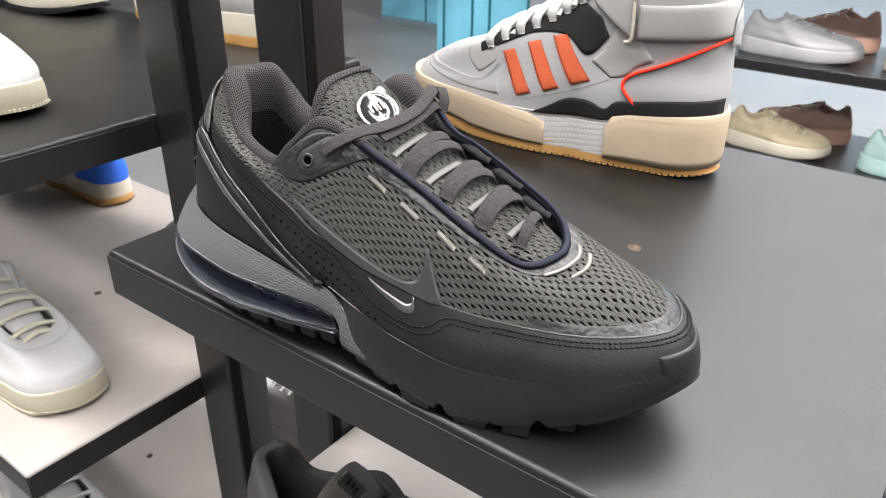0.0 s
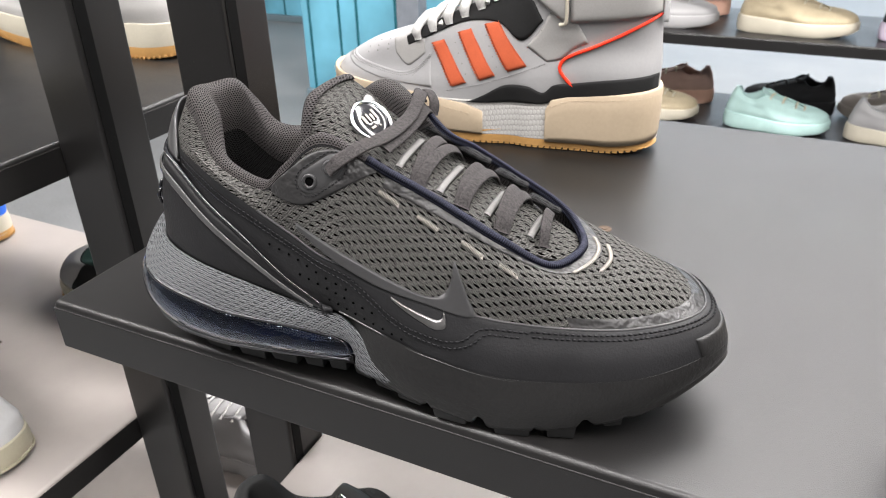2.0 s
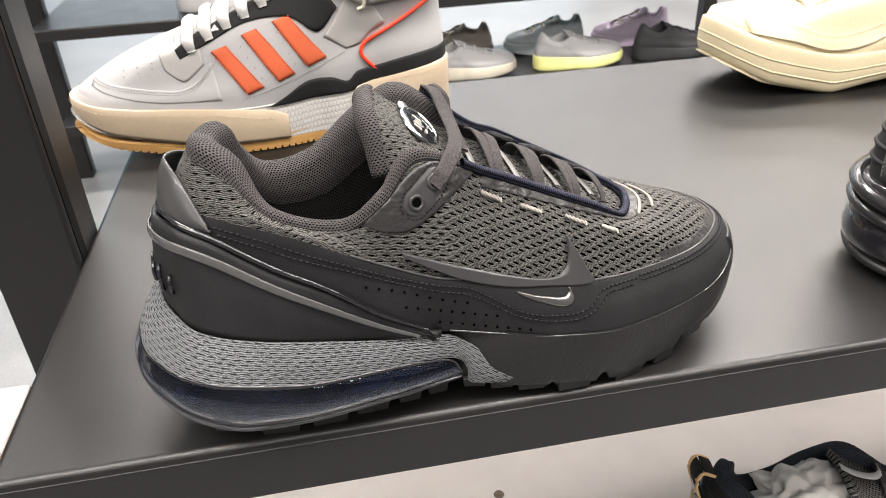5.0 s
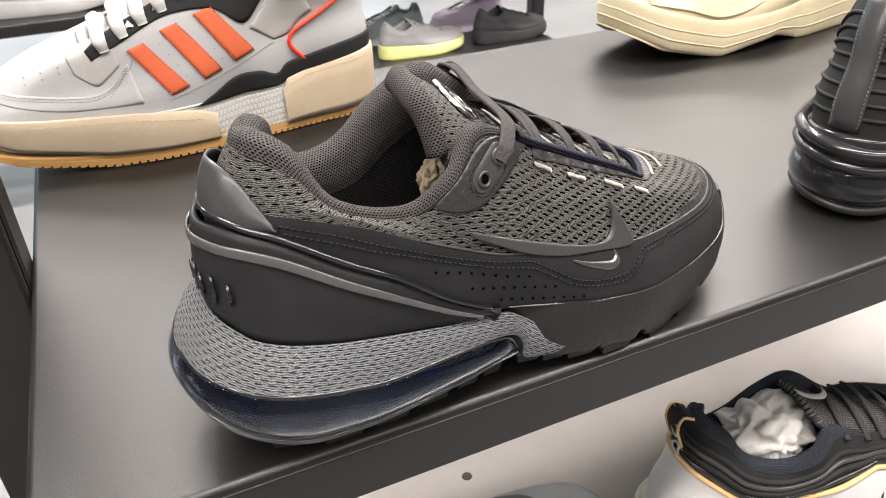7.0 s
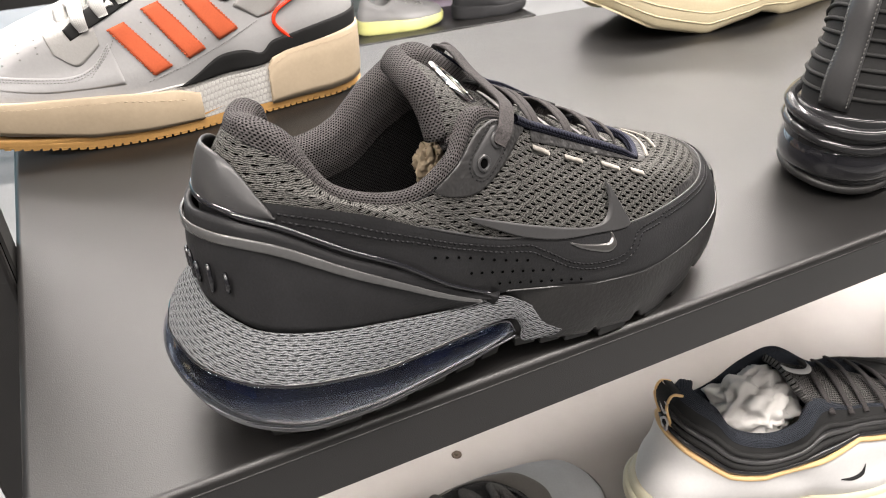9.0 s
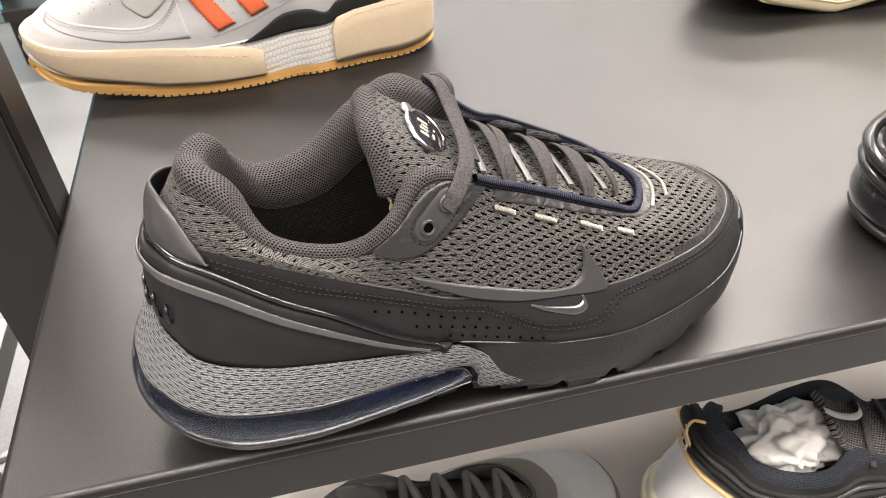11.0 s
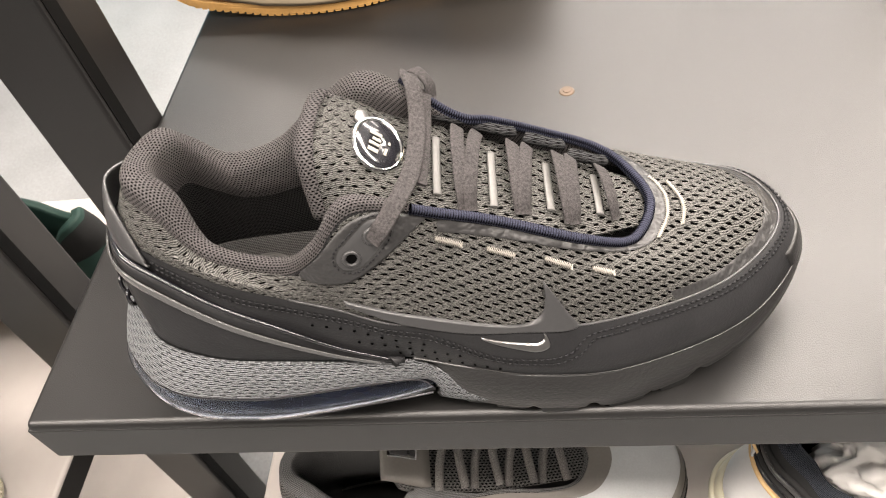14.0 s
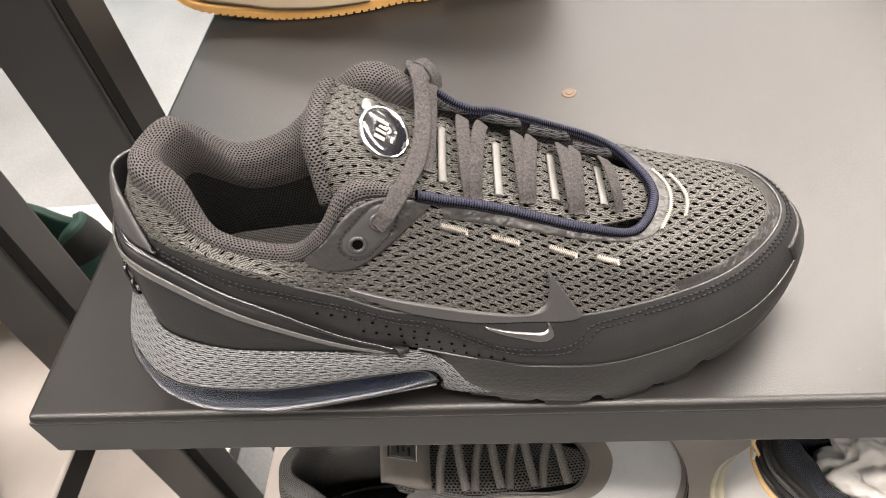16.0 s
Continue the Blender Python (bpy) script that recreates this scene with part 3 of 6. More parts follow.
def cloth_uv(g):
    """The cut of the upper's cloth: along the shoe by x, across it over the instep, and round the heel by the way along its edge."""
    line = g[:, 0]
    way = np.concatenate([[0], np.cumsum(np.linalg.norm(np.diff(line, axis=0), axis=1))])
    whole = way[-1] + np.linalg.norm(line[0] - line[-1])
    toe = int(np.argmax(line[:, 0]))
    lat14 = int(np.argmin(np.abs(line[:toe, 0] - 14)))
    start = 14 - way[lat14]
    u = np.where((np.arange(len(line)) <= lat14)[:, None], (start + way)[:, None] + 0 * g[..., 0], g[..., 0])
    inner = (np.arange(len(line)) > toe) & (line[:, 0] < 14)
    u = np.where(inner[:, None], (start - (whole - way))[:, None], u)
    crest = np.interp(g[..., 0], [8, 20, 26, 28.7, 32, 35.5], [14, 12, 8.6, 7.3, 6.0, 4.9])
    side = np.clip((6.4 - g[..., 1]) / 3.4, -1, 1)
    ahead = np.clip((g[..., 0] - 12) / 4, 0, 1)
    v = (g[..., 1] * ahead + 0.9 * (1 - ahead)) + (g[..., 2] - crest) * np.where(ahead > 0, side * ahead + 1 - ahead, 1) + crest * (1 - ahead) + 12 * ahead
    return np.stack([u, v], axis=2)


def pierced(g, du, dv, a, b, deep, flip=False, cloth=None):
    """Sinks the eyelets of a mesh cloth into its grid."""
    uv = arc_uv(g).reshape(*g.shape[:2], 2) if cloth is None else cloth
    row = uv[..., 1] / dv
    col = uv[..., 0] / du + np.floor(row) * 0.5
    high = 0.11 + (b - 0.11) * np.clip((g[..., 0] - 12) / 15, 0, 1)
    r = ((col % 1 - 0.5) / a) ** 2 + ((row % 1 - 0.5) / high) ** 2
    k = np.clip((1.3 - r) / 0.9, 0, 1)
    nn = grid_normals(g, True) * (-1 if flip else 1)
    return g - nn * (deep * k * k * (3 - 2 * k))[..., None]


S_all = np.linspace(0, 1, 1150, endpoint=False)
upper = shoe_last.grid(S_all, np.linspace(1.9, 4, 150))
cut = cloth_uv(upper)
sheet("mesh_upper", pierced(upper, 0.58, 0.28, 0.25, 0.22, 0.07, cloth=cut), MESH, shoe, "dark knitted mesh with open eyelets", wrap=True, cloth=cut)
sheet("mudguard", shoe_last.grid(S_all[::3], np.linspace(0, 2, 24), 0.09), NUBUCK, shoe, "smooth dark nubuck band", wrap=True, lip=0.04)

# collar padding, lining and insole
rear = np.ones((N_, 1))
for k in range(N_):
    rear[k] = (0.62 if 3 <= k <= 6 else 1.0) if (k <= 6 or k >= 17) else 0.12
inw = -outward(T_) * rear
zz = np.array([0, 0, 1.0]) * rear
inner = T_ + inw * 1.25
deep = F_ - outward(F_) * 1.2 + np.array([0, 0, 0.6])
collar = Last([T_ - zz * 0.25 - inw * 0.12, T_ + zz * 0.32 + inw * 0.12, T_ + zz * 0.42 + inw * 0.6, T_ + zz * 0.05 + inw * 1.15, T_ * 0.86 + deep * 0.14 + inw * 1.2, T_ * 0.72 + deep * 0.28 + inw * 0.95])
sheet("collar_padding", collar.grid(S_all[::3], np.linspace(0, 5, 46)), LINING, shoe, "charcoal woven padded collar", wrap=True)
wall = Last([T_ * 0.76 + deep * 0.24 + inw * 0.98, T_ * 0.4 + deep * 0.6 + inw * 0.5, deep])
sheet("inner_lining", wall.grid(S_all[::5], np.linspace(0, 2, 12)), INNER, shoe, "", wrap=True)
ring = spline(deep + outward(F_) * 0.15 + np.array([0, 0, 0.9]), 120, True)
mid = np.stack([ring[:, 0], np.full(120, 4.3) + 0.09 * (ring[:, 0] - 13), ring[:, 2] - 0.25], axis=1)
w8 = np.linspace(0, 1, 8)[None, :, None]
sheet("insole", ring[:, None] * (1 - w8) + mid[:, None] * w8, INSOLE, shoe, "dark cloth insole", wrap=True)
disc = np.array([[[12.9 + r * 1.3 * math.cos(a), 4.1 + r * 1.3 * math.sin(a), 5.72] for r in (1.0, 0.86)] for a in np.linspace(0, 2 * math.pi, 48, endpoint=False)])
sheet("insole_print", disc, STRAP, shoe, "pale round print", wrap=True, thick=0.02)
sheet("collar_edge_seam", np.stack([collar.at(S_all[::3], 0.02) + np.array([0, 0, d]) for d in (0.06, -0.06)], axis=1), THREAD, shoe, "", wrap=True, lip=0.03)

# overlays on the outer side
eye_top = [(16.4, 9.95), (16.7, 10.3), (17.65, 11.15), (18.45, 11.75), (19.4, 11.85), (20.4, 11.35), (21.1, 10.95)]
eye_bot = [(16.42, 9.9), (17.05, 9.65), (18.1, 9.5), (19.1, 9.9), (20.1, 10.45), (20.6, 10.7), (21.1, 10.9)]
sheet("eyelet_panel", patch(shoe_last, eye_top, eye_bot, n=40, m=18, lift=0.05, v_range=(2.2, 4)), FUSED, shoe, "rumpled fused film eyelet panel", lip=0.04, flip=True, thick=0.02)


def pill(x0, z0, x1, z1, r, n=30):
    """Upper and lower edge of a rounded bar between two places of the side view."""
    d = np.array([x1 - x0, z1 - z0])
    d /= np.linalg.norm(d)
    q = np.array([-d[1], d[0]])
    a, b = np.array([x0, z0]), np.array([x1, z1])
    t = np.linspace(np.pi, 0, 13)
    top = [a - d * r] + [a + r * (np.cos(u) * d + np.sin(u) * q) for u in np.linspace(np.pi * 0.85, np.pi * 0.5, 4)] + [b + r * (np.cos(u) * d + np.sin(u) * q) for u in np.linspace(np.pi * 0.5, np.pi * 0.15, 4)] + [b + d * r]
    bot = [a - d * r] + [a + r * (np.cos(u) * d - np.sin(u) * q) for u in np.linspace(np.pi * 0.85, np.pi * 0.5, 4)] + [b + r * (np.cos(u) * d - np.sin(u) * q) for u in np.linspace(np.pi * 0.5, np.pi * 0.15, 4)] + [b + d * r]
    return np.array(top), np.array(bot)


pt, pb = pill(18.47, 10.56, 19.28, 11.14, 0.52)
plate = sheet("eyelet_plate", patch(shoe_last, pt, pb, n=34, m=10, lift=0.10, v_range=(2.2, 4)), TPU, shoe, "smooth plate with two eyelets", lip=0.05, flip=True)
rim_line, rim_n = line_on(shoe_last, np.vstack([pill(18.47, 10.56, 19.28, 11.14, 0.64)[0], pill(18.47, 10.56, 19.28, 11.14, 0.64)[1][::-1]]), n=110, lift=0.08, v_range=(2.2, 4))
beads("eyelet_stitching", rim_line, rim_n, 0.13, 0.035, 0.05, THREAD, shoe)
for ex, ez in ((18.47, 10.56), (19.28, 11.14)):
    s0, v0 = shoe_last.find([ex], [ez], v_range=(2.2, 4))
    c0, n0 = (shoe_last.at(s0, v0))[0], shoe_last.normal(s0, v0)[0]
    e1 = np.cross(n0, [0, 0, 1.0])
    e1 /= np.linalg.norm(e1)
    e2 = np.cross(e1, n0)
    ang = np.linspace(0, 2 * math.pi, 24, endpoint=False)
    rg = np.array([c0 + n0 * 0.17 + 0.27 * (math.cos(a) * e1 + math.sin(a) * e2) for a in ang])
    tube("eyelet", rg, 0.075, TPU, shoe, "", closed=True, raw=True, k=8, up=n0)
    dg = np.array([[c0 + n0 * 0.165 + r * (math.cos(a) * e1 + math.sin(a) * e2) for r in (0.0, 0.24)] for a in ang])
    sheet("eyelet_hole", dg, HOLE, shoe, "dark open hole", wrap=True)

sw_top = [(17.75, 8.65), (18.9, 8.17), (20.6, 7.41), (22.4, 6.69), (23.9, 6.22), (24.7, 6.32), (25.0, 6.85), (25.0, 7.75)]
sw_bot = [(17.75, 8.45), (18.9, 7.75), (20.2, 7.0), (21.9, 6.35), (23.9, 5.9), (26.1, 5.5), (25.85, 6.3), (25.05, 7.7)]
sheet("side_flash", patch(shoe_last, sw_top, sw_bot, n=90, m=15, lift=0.10), TPU, shoe, "smooth grey curved flash", lip=0.13, flip=True)
sm_top = [(22.5, 6.02), (23.3, 5.68), (24.1, 5.42), (24.65, 5.3), (24.88, 5.42), (24.86, 5.68)]
sm_bot = [(22.5, 5.95), (23.1, 5.55), (23.85, 5.18), (24.6, 4.9), (25.1, 5.05), (24.95, 5.62)]
sheet("small_flash", patch(shoe_last, sm_top, sm_bot, n=40, m=9, lift=0.12), SILVER, shoe, "small raised silver flash", lip=0.09, flip=True)

rows = [((16.15, 7.24), (20.31, 5.95), 9), ((17.73, 6.02), (21.61, 5.06), 9), ((19.15, 4.98), (23.1, 4.12), 9)]
dot = None
for (xa, za), (xb, zb), count in rows:
    fx = np.linspace(0, 1, count)
    s0, v0 = shoe_last.find(xa + (xb - xa) * fx, za + (zb - za) * fx, v_range=(0, 2.1))
    for c0, n0 in zip(shoe_last.at(s0, v0), shoe_last.normal(s0, v0)):
        m = Matrix.Translation((Vector(c0) + Vector(n0) * 0.175) * CM) @ Vector(n0).to_track_quat("Z", "Y").to_matrix().to_4x4()
        if dot is None:
            bm = bmesh.new()
            bmesh.ops.create_cone(bm, cap_ends=True, segments=10, radius1=0.00062, radius2=0.00058, depth=0.0003)
            dot = part("perforation", bm, HOLE, shoe)
            dot.matrix_local = m
        else:
            o = new("perforation", dot.data)
            o.parent = shoe
            o.matrix_local = m

STITCHES = ([(10.6, 10.25), (12.6, 9.75), (14.27, 8.97), (15.69, 8.26), (17.19, 7.54), (18.66, 7.1), (20.27, 6.66), (20.94, 6.26), (21.63, 5.78), (22.5, 5.17), (23.38, 4.8), (24.52, 4.55), (25.34, 4.5), (26.0, 4.67), (26.43, 5.05), (26.9, 5.15), (27.43, 5.13), (28.49, 5.07)],
            [(10.7, 9.95), (12.5, 9.45), (14.23, 8.7), (15.66, 8.04), (17.16, 7.32), (18.66, 6.84), (20.25, 6.38), (20.94, 5.98), (21.63, 5.5), (22.49, 4.92), (23.78, 4.44), (25.12, 4.22), (25.82, 4.32), (26.36, 4.55), (26.8, 4.92), (27.35, 4.92), (28.39, 4.86)])
for path in STITCHES:
    ln, nr = line_on(shoe_last, path, n=260, lift=0.12, v_range=(0, 2.1))
    beads("stitching", ln, nr, 0.19, 0.05, 0.05, THREAD, shoe, lift=0.05, fat=0.8)
for vv in (1.86, 1.70):
    ss = np.linspace(9.22 / N_, 15 / N_, 260)
    beads("stitching", shoe_last.at(ss, vv) + shoe_last.normal(ss, vv) * 0.12, shoe_last.normal(ss, vv), 0.19, 0.05, 0.05, THREAD, shoe, lift=0.05, fat=0.8)
# paler piping along the top edge of the band, film patch over the toe
ss = np.linspace(4 / N_, 15 / N_, 300)
tube("band_edge", shoe_last.at(ss, 2.02) + shoe_last.normal(ss, 2.02) * 0.07, 0.06, TPU, shoe, "", raw=True, k=6)
sheet("toe_film", shoe_last.grid(np.linspace(9.55 / N_, 13.5 / N_, 70), np.linspace(2.0, 2.32, 12), 0.02), FUSED, shoe, "rumpled film over the toe mesh", lip=0.015)
sheet("throat_film", shoe_last.grid(np.linspace(6.9 / N_, 16.1 / N_, 120), np.linspace(3.72, 4.0, 10), 0.05), FUSED, shoe, "fused film round the lacing", lip=0.03)
ss = np.linspace(6.62 / N_, 16.7 / N_, 200)
tube("throat_cord", shoe_last.at(ss, 4.0) + np.array([0, 0, 0.12]), 0.21, CORD, shoe, "navy ribbed cord edging", raw=True, k=10)


def zigzag(pts, width, step, axes=(0, 2), lift=0.1, **kw):
    base, nr = line_on(shoe_last, pts, axes=axes, n=200, lift=lift, **kw)
    s = np.concatenate([[0], np.cumsum(np.linalg.norm(np.diff(base, axis=0), axis=1))])
    at = np.arange(0, s[-1], step)
    p = np.stack([np.interp(at, s, base[:, i]) for i in range(3)], axis=1)
    q = np.stack([np.interp(at, s, nr[:, i]) for i in range(3)], axis=1)
    side = np.cross(np.gradient(p, axis=0), q)
    side /= np.linalg.norm(side, axis=1, keepdims=True)
    return p + side * (width * np.where(np.arange(len(at)) % 2, 1, -1))[:, None]


for dx, dz, run, fall in ((21.75, 9.87, .46, .6), (23.55, 8.95, .5, .5), (25.6, 8.1, .5, .5), (27.25, 7.38, .42, .5)):
    tube("bar_tack", zigzag([(dx - run, dz + run * fall), (dx, dz), (dx + run, dz - run * fall)], 0.085, 0.034, v_range=(2.2, 3.95)), 0.05, IVORY, shoe, "ivory stitched dash", raw=True, k=5)
for pts in ([(29.5, 7.2), (29.8, 6.75), (30.05, 6.0), (29.98, 5.03), (29.52, 4.0)], [(30.2, 7.0), (30.57, 6.2), (30.7, 5.5), (30.53, 4.68)]):
    tube("stitched_arc", zigzag(pts, 0.06, 0.05, axes=(0, 1), side=(0.38, 0.6), v_range=(2.3, 3.98)), 0.05, IVORY, shoe, "ivory stitched arc", raw=True, k=5)

# heel: counter, ridge, pull tab
c_top = mirrored([(18.6, .3, 4.5), (16.7, .22, 5.65), (14.4, .2, 7.35), (12.5, .45, 8.4), (10.5, 1.05, 9.65), (9.3, 1.6, 10.1), (8.6, 2.35, 10.2), (8.0, 3.3, 10.15), (7.85, 4.1, 10.1)])
c_bot = mirrored([(19.2, .45, 4.2), (16.5, .4, 4.45), (13.5, .12, 5.05), (11.8, .05, 5.45), (10.1, .4, 5.72), (9.1, .85, 5.98), (8.45, 1.55, 6.2), (7.7, 2.7, 6.65), (7.55, 4.1, 6.85)])
counter = band("heel_counter", c_top, c_bot, NUBUCK, shoe, "smooth moulded heel counter", n=90, m=14, bulge=0.12, thick=0.25)

r_mid = mirrored([(18.2, .26, 4.4), (16.5, .06, 5.4), (14.3, .0, 6.8), (12.5, .2, 7.85), (10.5, .76, 9.0), (9.25, 1.36, 9.42), (8.4, 2.12, 9.5), (7.78, 3.2, 9.5), (7.6, 4.1, 9.5)])
r_line = spline(r_mid, 120)
r_out = np.stack([np.minimum(0, r_line[:, 0] - 10) * 0.9, r_line[:, 1] - 4.1, np.full(120, 0.35)], axis=1)
tube("counter_ridge", r_line, [0.08, 0.18, 0.22, 0.20, 0.22, 0.18, 0.08], RIDGE, counter, "glossy grey raised line", raw=True, k=12, flat=0.32, up=r_out / np.linalg.norm(r_out, axis=1, keepdims=True), square=0.7)
g_mid = mirrored([(18.6, .26, 4.7), (16.7, .17, 5.85), (14.6, .19, 7.5), (12.6, .47, 8.65), (10.6, 1.07, 9.85), (9.45, 1.62, 10.3), (8.8, 2.42, 10.45), (8.35, 3.3, 10.5), (8.25, 4.1, 10.5)])
tube("counter_piping", g_mid, [0.06, 0.12, 0.13, 0.13, 0.13, 0.12, 0.06], GLOSS, counter, "glossy black piping", n=120, k=8)
t_top = mirrored([(10.4, 1.4, 10.3), (10.0, 1.9, 11.0), (9.5, 2.6, 11.85), (9.05, 3.35, 12.25), (8.8, 4.1, 12.35)])
t_bot = mirrored([(10.45, 1.32, 10.05), (9.55, 1.7, 10.25), (8.85, 2.35, 10.4), (8.4, 3.1, 10.45), (8.2, 4.1, 10.45)])
tab = band("heel_tab", t_top, t_bot, TPU, shoe, "smooth grey heel tab", n=50, m=10, bulge=0.1, thick=0.1, lip=0.03)
band("tab_flash", [(9.18, 2.2, 10.98), (8.85, 2.7, 11.0), (8.6, 3.2, 11.1), (8.4, 3.9, 11.35)], [(9.16, 2.2, 10.93), (8.78, 2.7, 10.8), (8.5, 3.2, 10.72), (8.3, 3.9, 10.65)], RIDGE, tab, "paler small flash", n=20, m=5, thick=0.03, lip=0.03)
for k in range(5):
    ey = 1.75 + 0.62 * k
    ex = float(np.interp(ey, [1.5, 2.1, 3.0, 4.1, 5.2], [8.75, 8.2, 7.72, 7.58, 7.72])) - 0.10
    ln = [(ex + 0.02 * math.cos(a), ey + 0.24 * math.cos(a), 7.75 + (0.55 if k % 2 else 0.38) * math.sin(a)) for a in np.linspace(0.6, 5.6 if k % 2 else 6.6, 10)]
    tube("heel_emblem", ln, 0.09, GLOSS, counter, "glossy raised emblem stroke", n=30, k=8)

# knitted heel carrier and the air cushion
k_top = mirrored([(23.45, .05, 1.3), (22.4, .15, 2.1), (21.2, .28, 2.9), (20.2, .45, 3.65), (19.35, .5, 4.1), (17.0, .32, 4.4), (13.85, .0, 5.1), (11.9, -.05, 5.5), (10.15, .3, 5.76), (9.0, .8, 6.02), (8.4, 1.5, 6.2), (7.75, 2.4, 6.6), (7.56, 3.2, 6.85), (7.5, 4.1, 6.95)])
k_bot = mirrored([(23.4, .08, 1.12), (21.9, .12, 1.2), (20.4, .3, 1.35), (20.25, .35, 2.2), (19.7, .35, 2.85), (17.8, .05, 3.15), (13.9, -.6, 3.4), (12.2, -.85, 3.75), (10.05, -.87, 4.2), (8.65, -.4, 4.4), (7.7, .35, 4.5), (6.75, 1.5, 4.72), (6.3, 2.9, 4.78), (6.12, 4.1, 4.75)])
band("knit_carrier", k_top, k_bot, KNIT, shoe, "grey knitted midsole cover", n=260, m=34, bulge=0.10, thick=0.2)
a_top = mirrored([(20.05, .45, 1.9), (19.5, .42, 2.72), (17.7, .12, 3.05), (13.9, -.52, 3.3), (12.2, -.76, 3.65), (10.1, -.78, 4.1), (8.7, -.3, 4.3), (7.75, .45, 4.4), (6.8, 1.6, 4.62), (6.35, 2.9, 4.68), (6.2, 4.1, 4.65)])
a_bot = mirrored([(19.95, .5, 1.8), (19.0, .3, 1.62), (17.1, .0, 1.5), (13.7, -.45, 1.38), (11.9, -.52, 1.38), (10.2, -.48, 1.48), (8.75, -.15, 1.85), (7.7, .42, 2.2), (6.85, 1.3, 2.62), (6.35, 2.65, 2.9), (6.2, 4.1, 2.95)])
bag = band("air_bag", a_top, a_bot, AIR, shoe, "clear smoky blue air cushion", n=160, m=16, bulge=0.45, thick=0.12, fade=0.12)
bm = bmesh.new()
bm.from_mesh(bag.data)
bmesh.ops.recalc_face_normals(bm, faces=bm.faces)
bm.to_mesh(bag.data)
bm.free()
core_t, core_b = np.array(a_top), np.array(a_bot)
for c in (core_t, core_b):
    c[:, 1] = 4.1 + (c[:, 1] - 4.1) * 0.955
    c[:, 0] = 20.2 + (c[:, 0] - 20.2) * 0.985
band("air_core", core_t.tolist(), core_b.tolist(), NAVY, bag, "dark navy inner chamber", n=120, m=10, bulge=0.34, thick=1.2, fade=0.12)
tube("air_rim", [(x, y - .03 if y < 4.1 else y + .03, z + .03) for x, y, z in a_top], [0.03, 0.10] + [0.12] * 8 + [0.10, 0.03], GLOSS, bag, "glossy black rim", n=140, k=8)
tube("air_lower_rim", a_bot, [0.03, 0.10] + [0.13] * 8 + [0.10, 0.03], CLEAR, bag, "smoky clear lower rim", n=140, k=8)
# thin tube added along the bag to draw a horizontal highlight streak
for w_, rr in ((0.82, 0.05),):
    streak_line = np.array(a_top) * (1 - w_) + np.array(a_bot) * w_
    streak_line[:, 1] += np.where(streak_line[:, 1] < 4.1, -1, 1) * 0.40 * math.sin(math.pi * w_)
    streak_line[:, 0] -= 0.3 * np.clip((9 - streak_line[:, 0]) / 2, 0, 1) * math.sin(math.pi * w_)
    tube("air_seam", streak_line, rr, CLEAR, bag, "thin tube for a highlight streak", n=140, k=8)
for bx, bw, bh in ((16.35, 0.07, 0.08), (16.48, 0.07, 0.08), (16.61, 0.07, 0.08), (16.9, 0.26, 0.07), (17.25, 0.3, 0.07)):
    part("air_print", box_bm((bx - bw / 2) * CM, (bx + bw / 2) * CM, -0.0028, -0.0018, (2.0 + 0.05 * (bx - 17) - bh / 2) * CM, (2.0 + 0.05 * (bx - 17) + bh / 2) * CM), PRINT, bag, "small grey print")
band("air_flash", [(14.7, -.24, 2.1), (15.2, -.26, 1.98), (15.6, -.26, 1.94), (15.8, -.24, 2.12)], [(14.7, -.24, 2.08), (15.1, -.26, 1.88), (15.6, -.26, 1.76), (15.82, -.24, 2.1)], PRINT, bag, "grey printed flash", n=16, m=4, thick=0.02)

# forefoot midsole, heel plate and tread
fo = [3, 4, 5, 6, 7, 8, 9, 10, 11, 12, 13, 14, 15, 16, 17, 18, 19, 20]
lift_toe = np.interp(F_[fo, 0], [13, 24, 29, 32, 34, 36], [2.2, 0.62, 0.28, 0.88, 1.75, 2.8])
of = outward(F_)[fo]
m0 = F_[fo] + of * 0.17 + np.array([0, 0, 0.22])
m1 = F_[fo] * 0.7 + of * 0.28 + np.array([0, 0, 1.0]) * (lift_toe * 0.3)[:, None] + F_[fo] * np.array([0.3, 0.3, 0])
m2 = F_[fo] * np.array([1, 1, 0.25]) + of * 0.22 + np.array([0, 0, 1.0]) * (lift_toe * 0.75)[:, None]
m3 = F_[fo] * np.array([1, 1, 0]) + of * -0.15 + np.array([0, 0, 1.0]) * (lift_toe - 0.1)[:, None]
m4 = m3 * 0.6 + np.array([24, 5.3, 0.9]) * 0.4
wide = []
for L in (m0, m1, m2, m3, m4):
    L = L.copy()
    pull = np.clip((21.5 - L[:, 0]) / 2.5, 0, 1)
    L[:, 1] = 5.2 + (L[:, 1] - 5.2) * (1 - 0.12 * pull)
    wide.append(spline(L, 520))
W = np.stack(wide, axis=1)
mid_g = np.stack([spline(W[i], 20) for i in range(len(W))])
low_rows = np.clip((np.arange(20) - 8) / 6, 0, 1)[None, :]
for nx, nw, nh in ((26.75, 0.26, 0.55), (31.2, 0.26, 0.5), (24.2, 0.12, 0.25), (29.2, 0.12, 0.25), (32.75, 0.12, 0.25)):
    mid_g[..., 2] += nh * np.exp(-((mid_g[..., 0] - nx) / nw) ** 4) * low_rows
sheet("forefoot_midsole", mid_g, RUBBER, shoe, "matte black moulded forefoot midsole", flip=True)
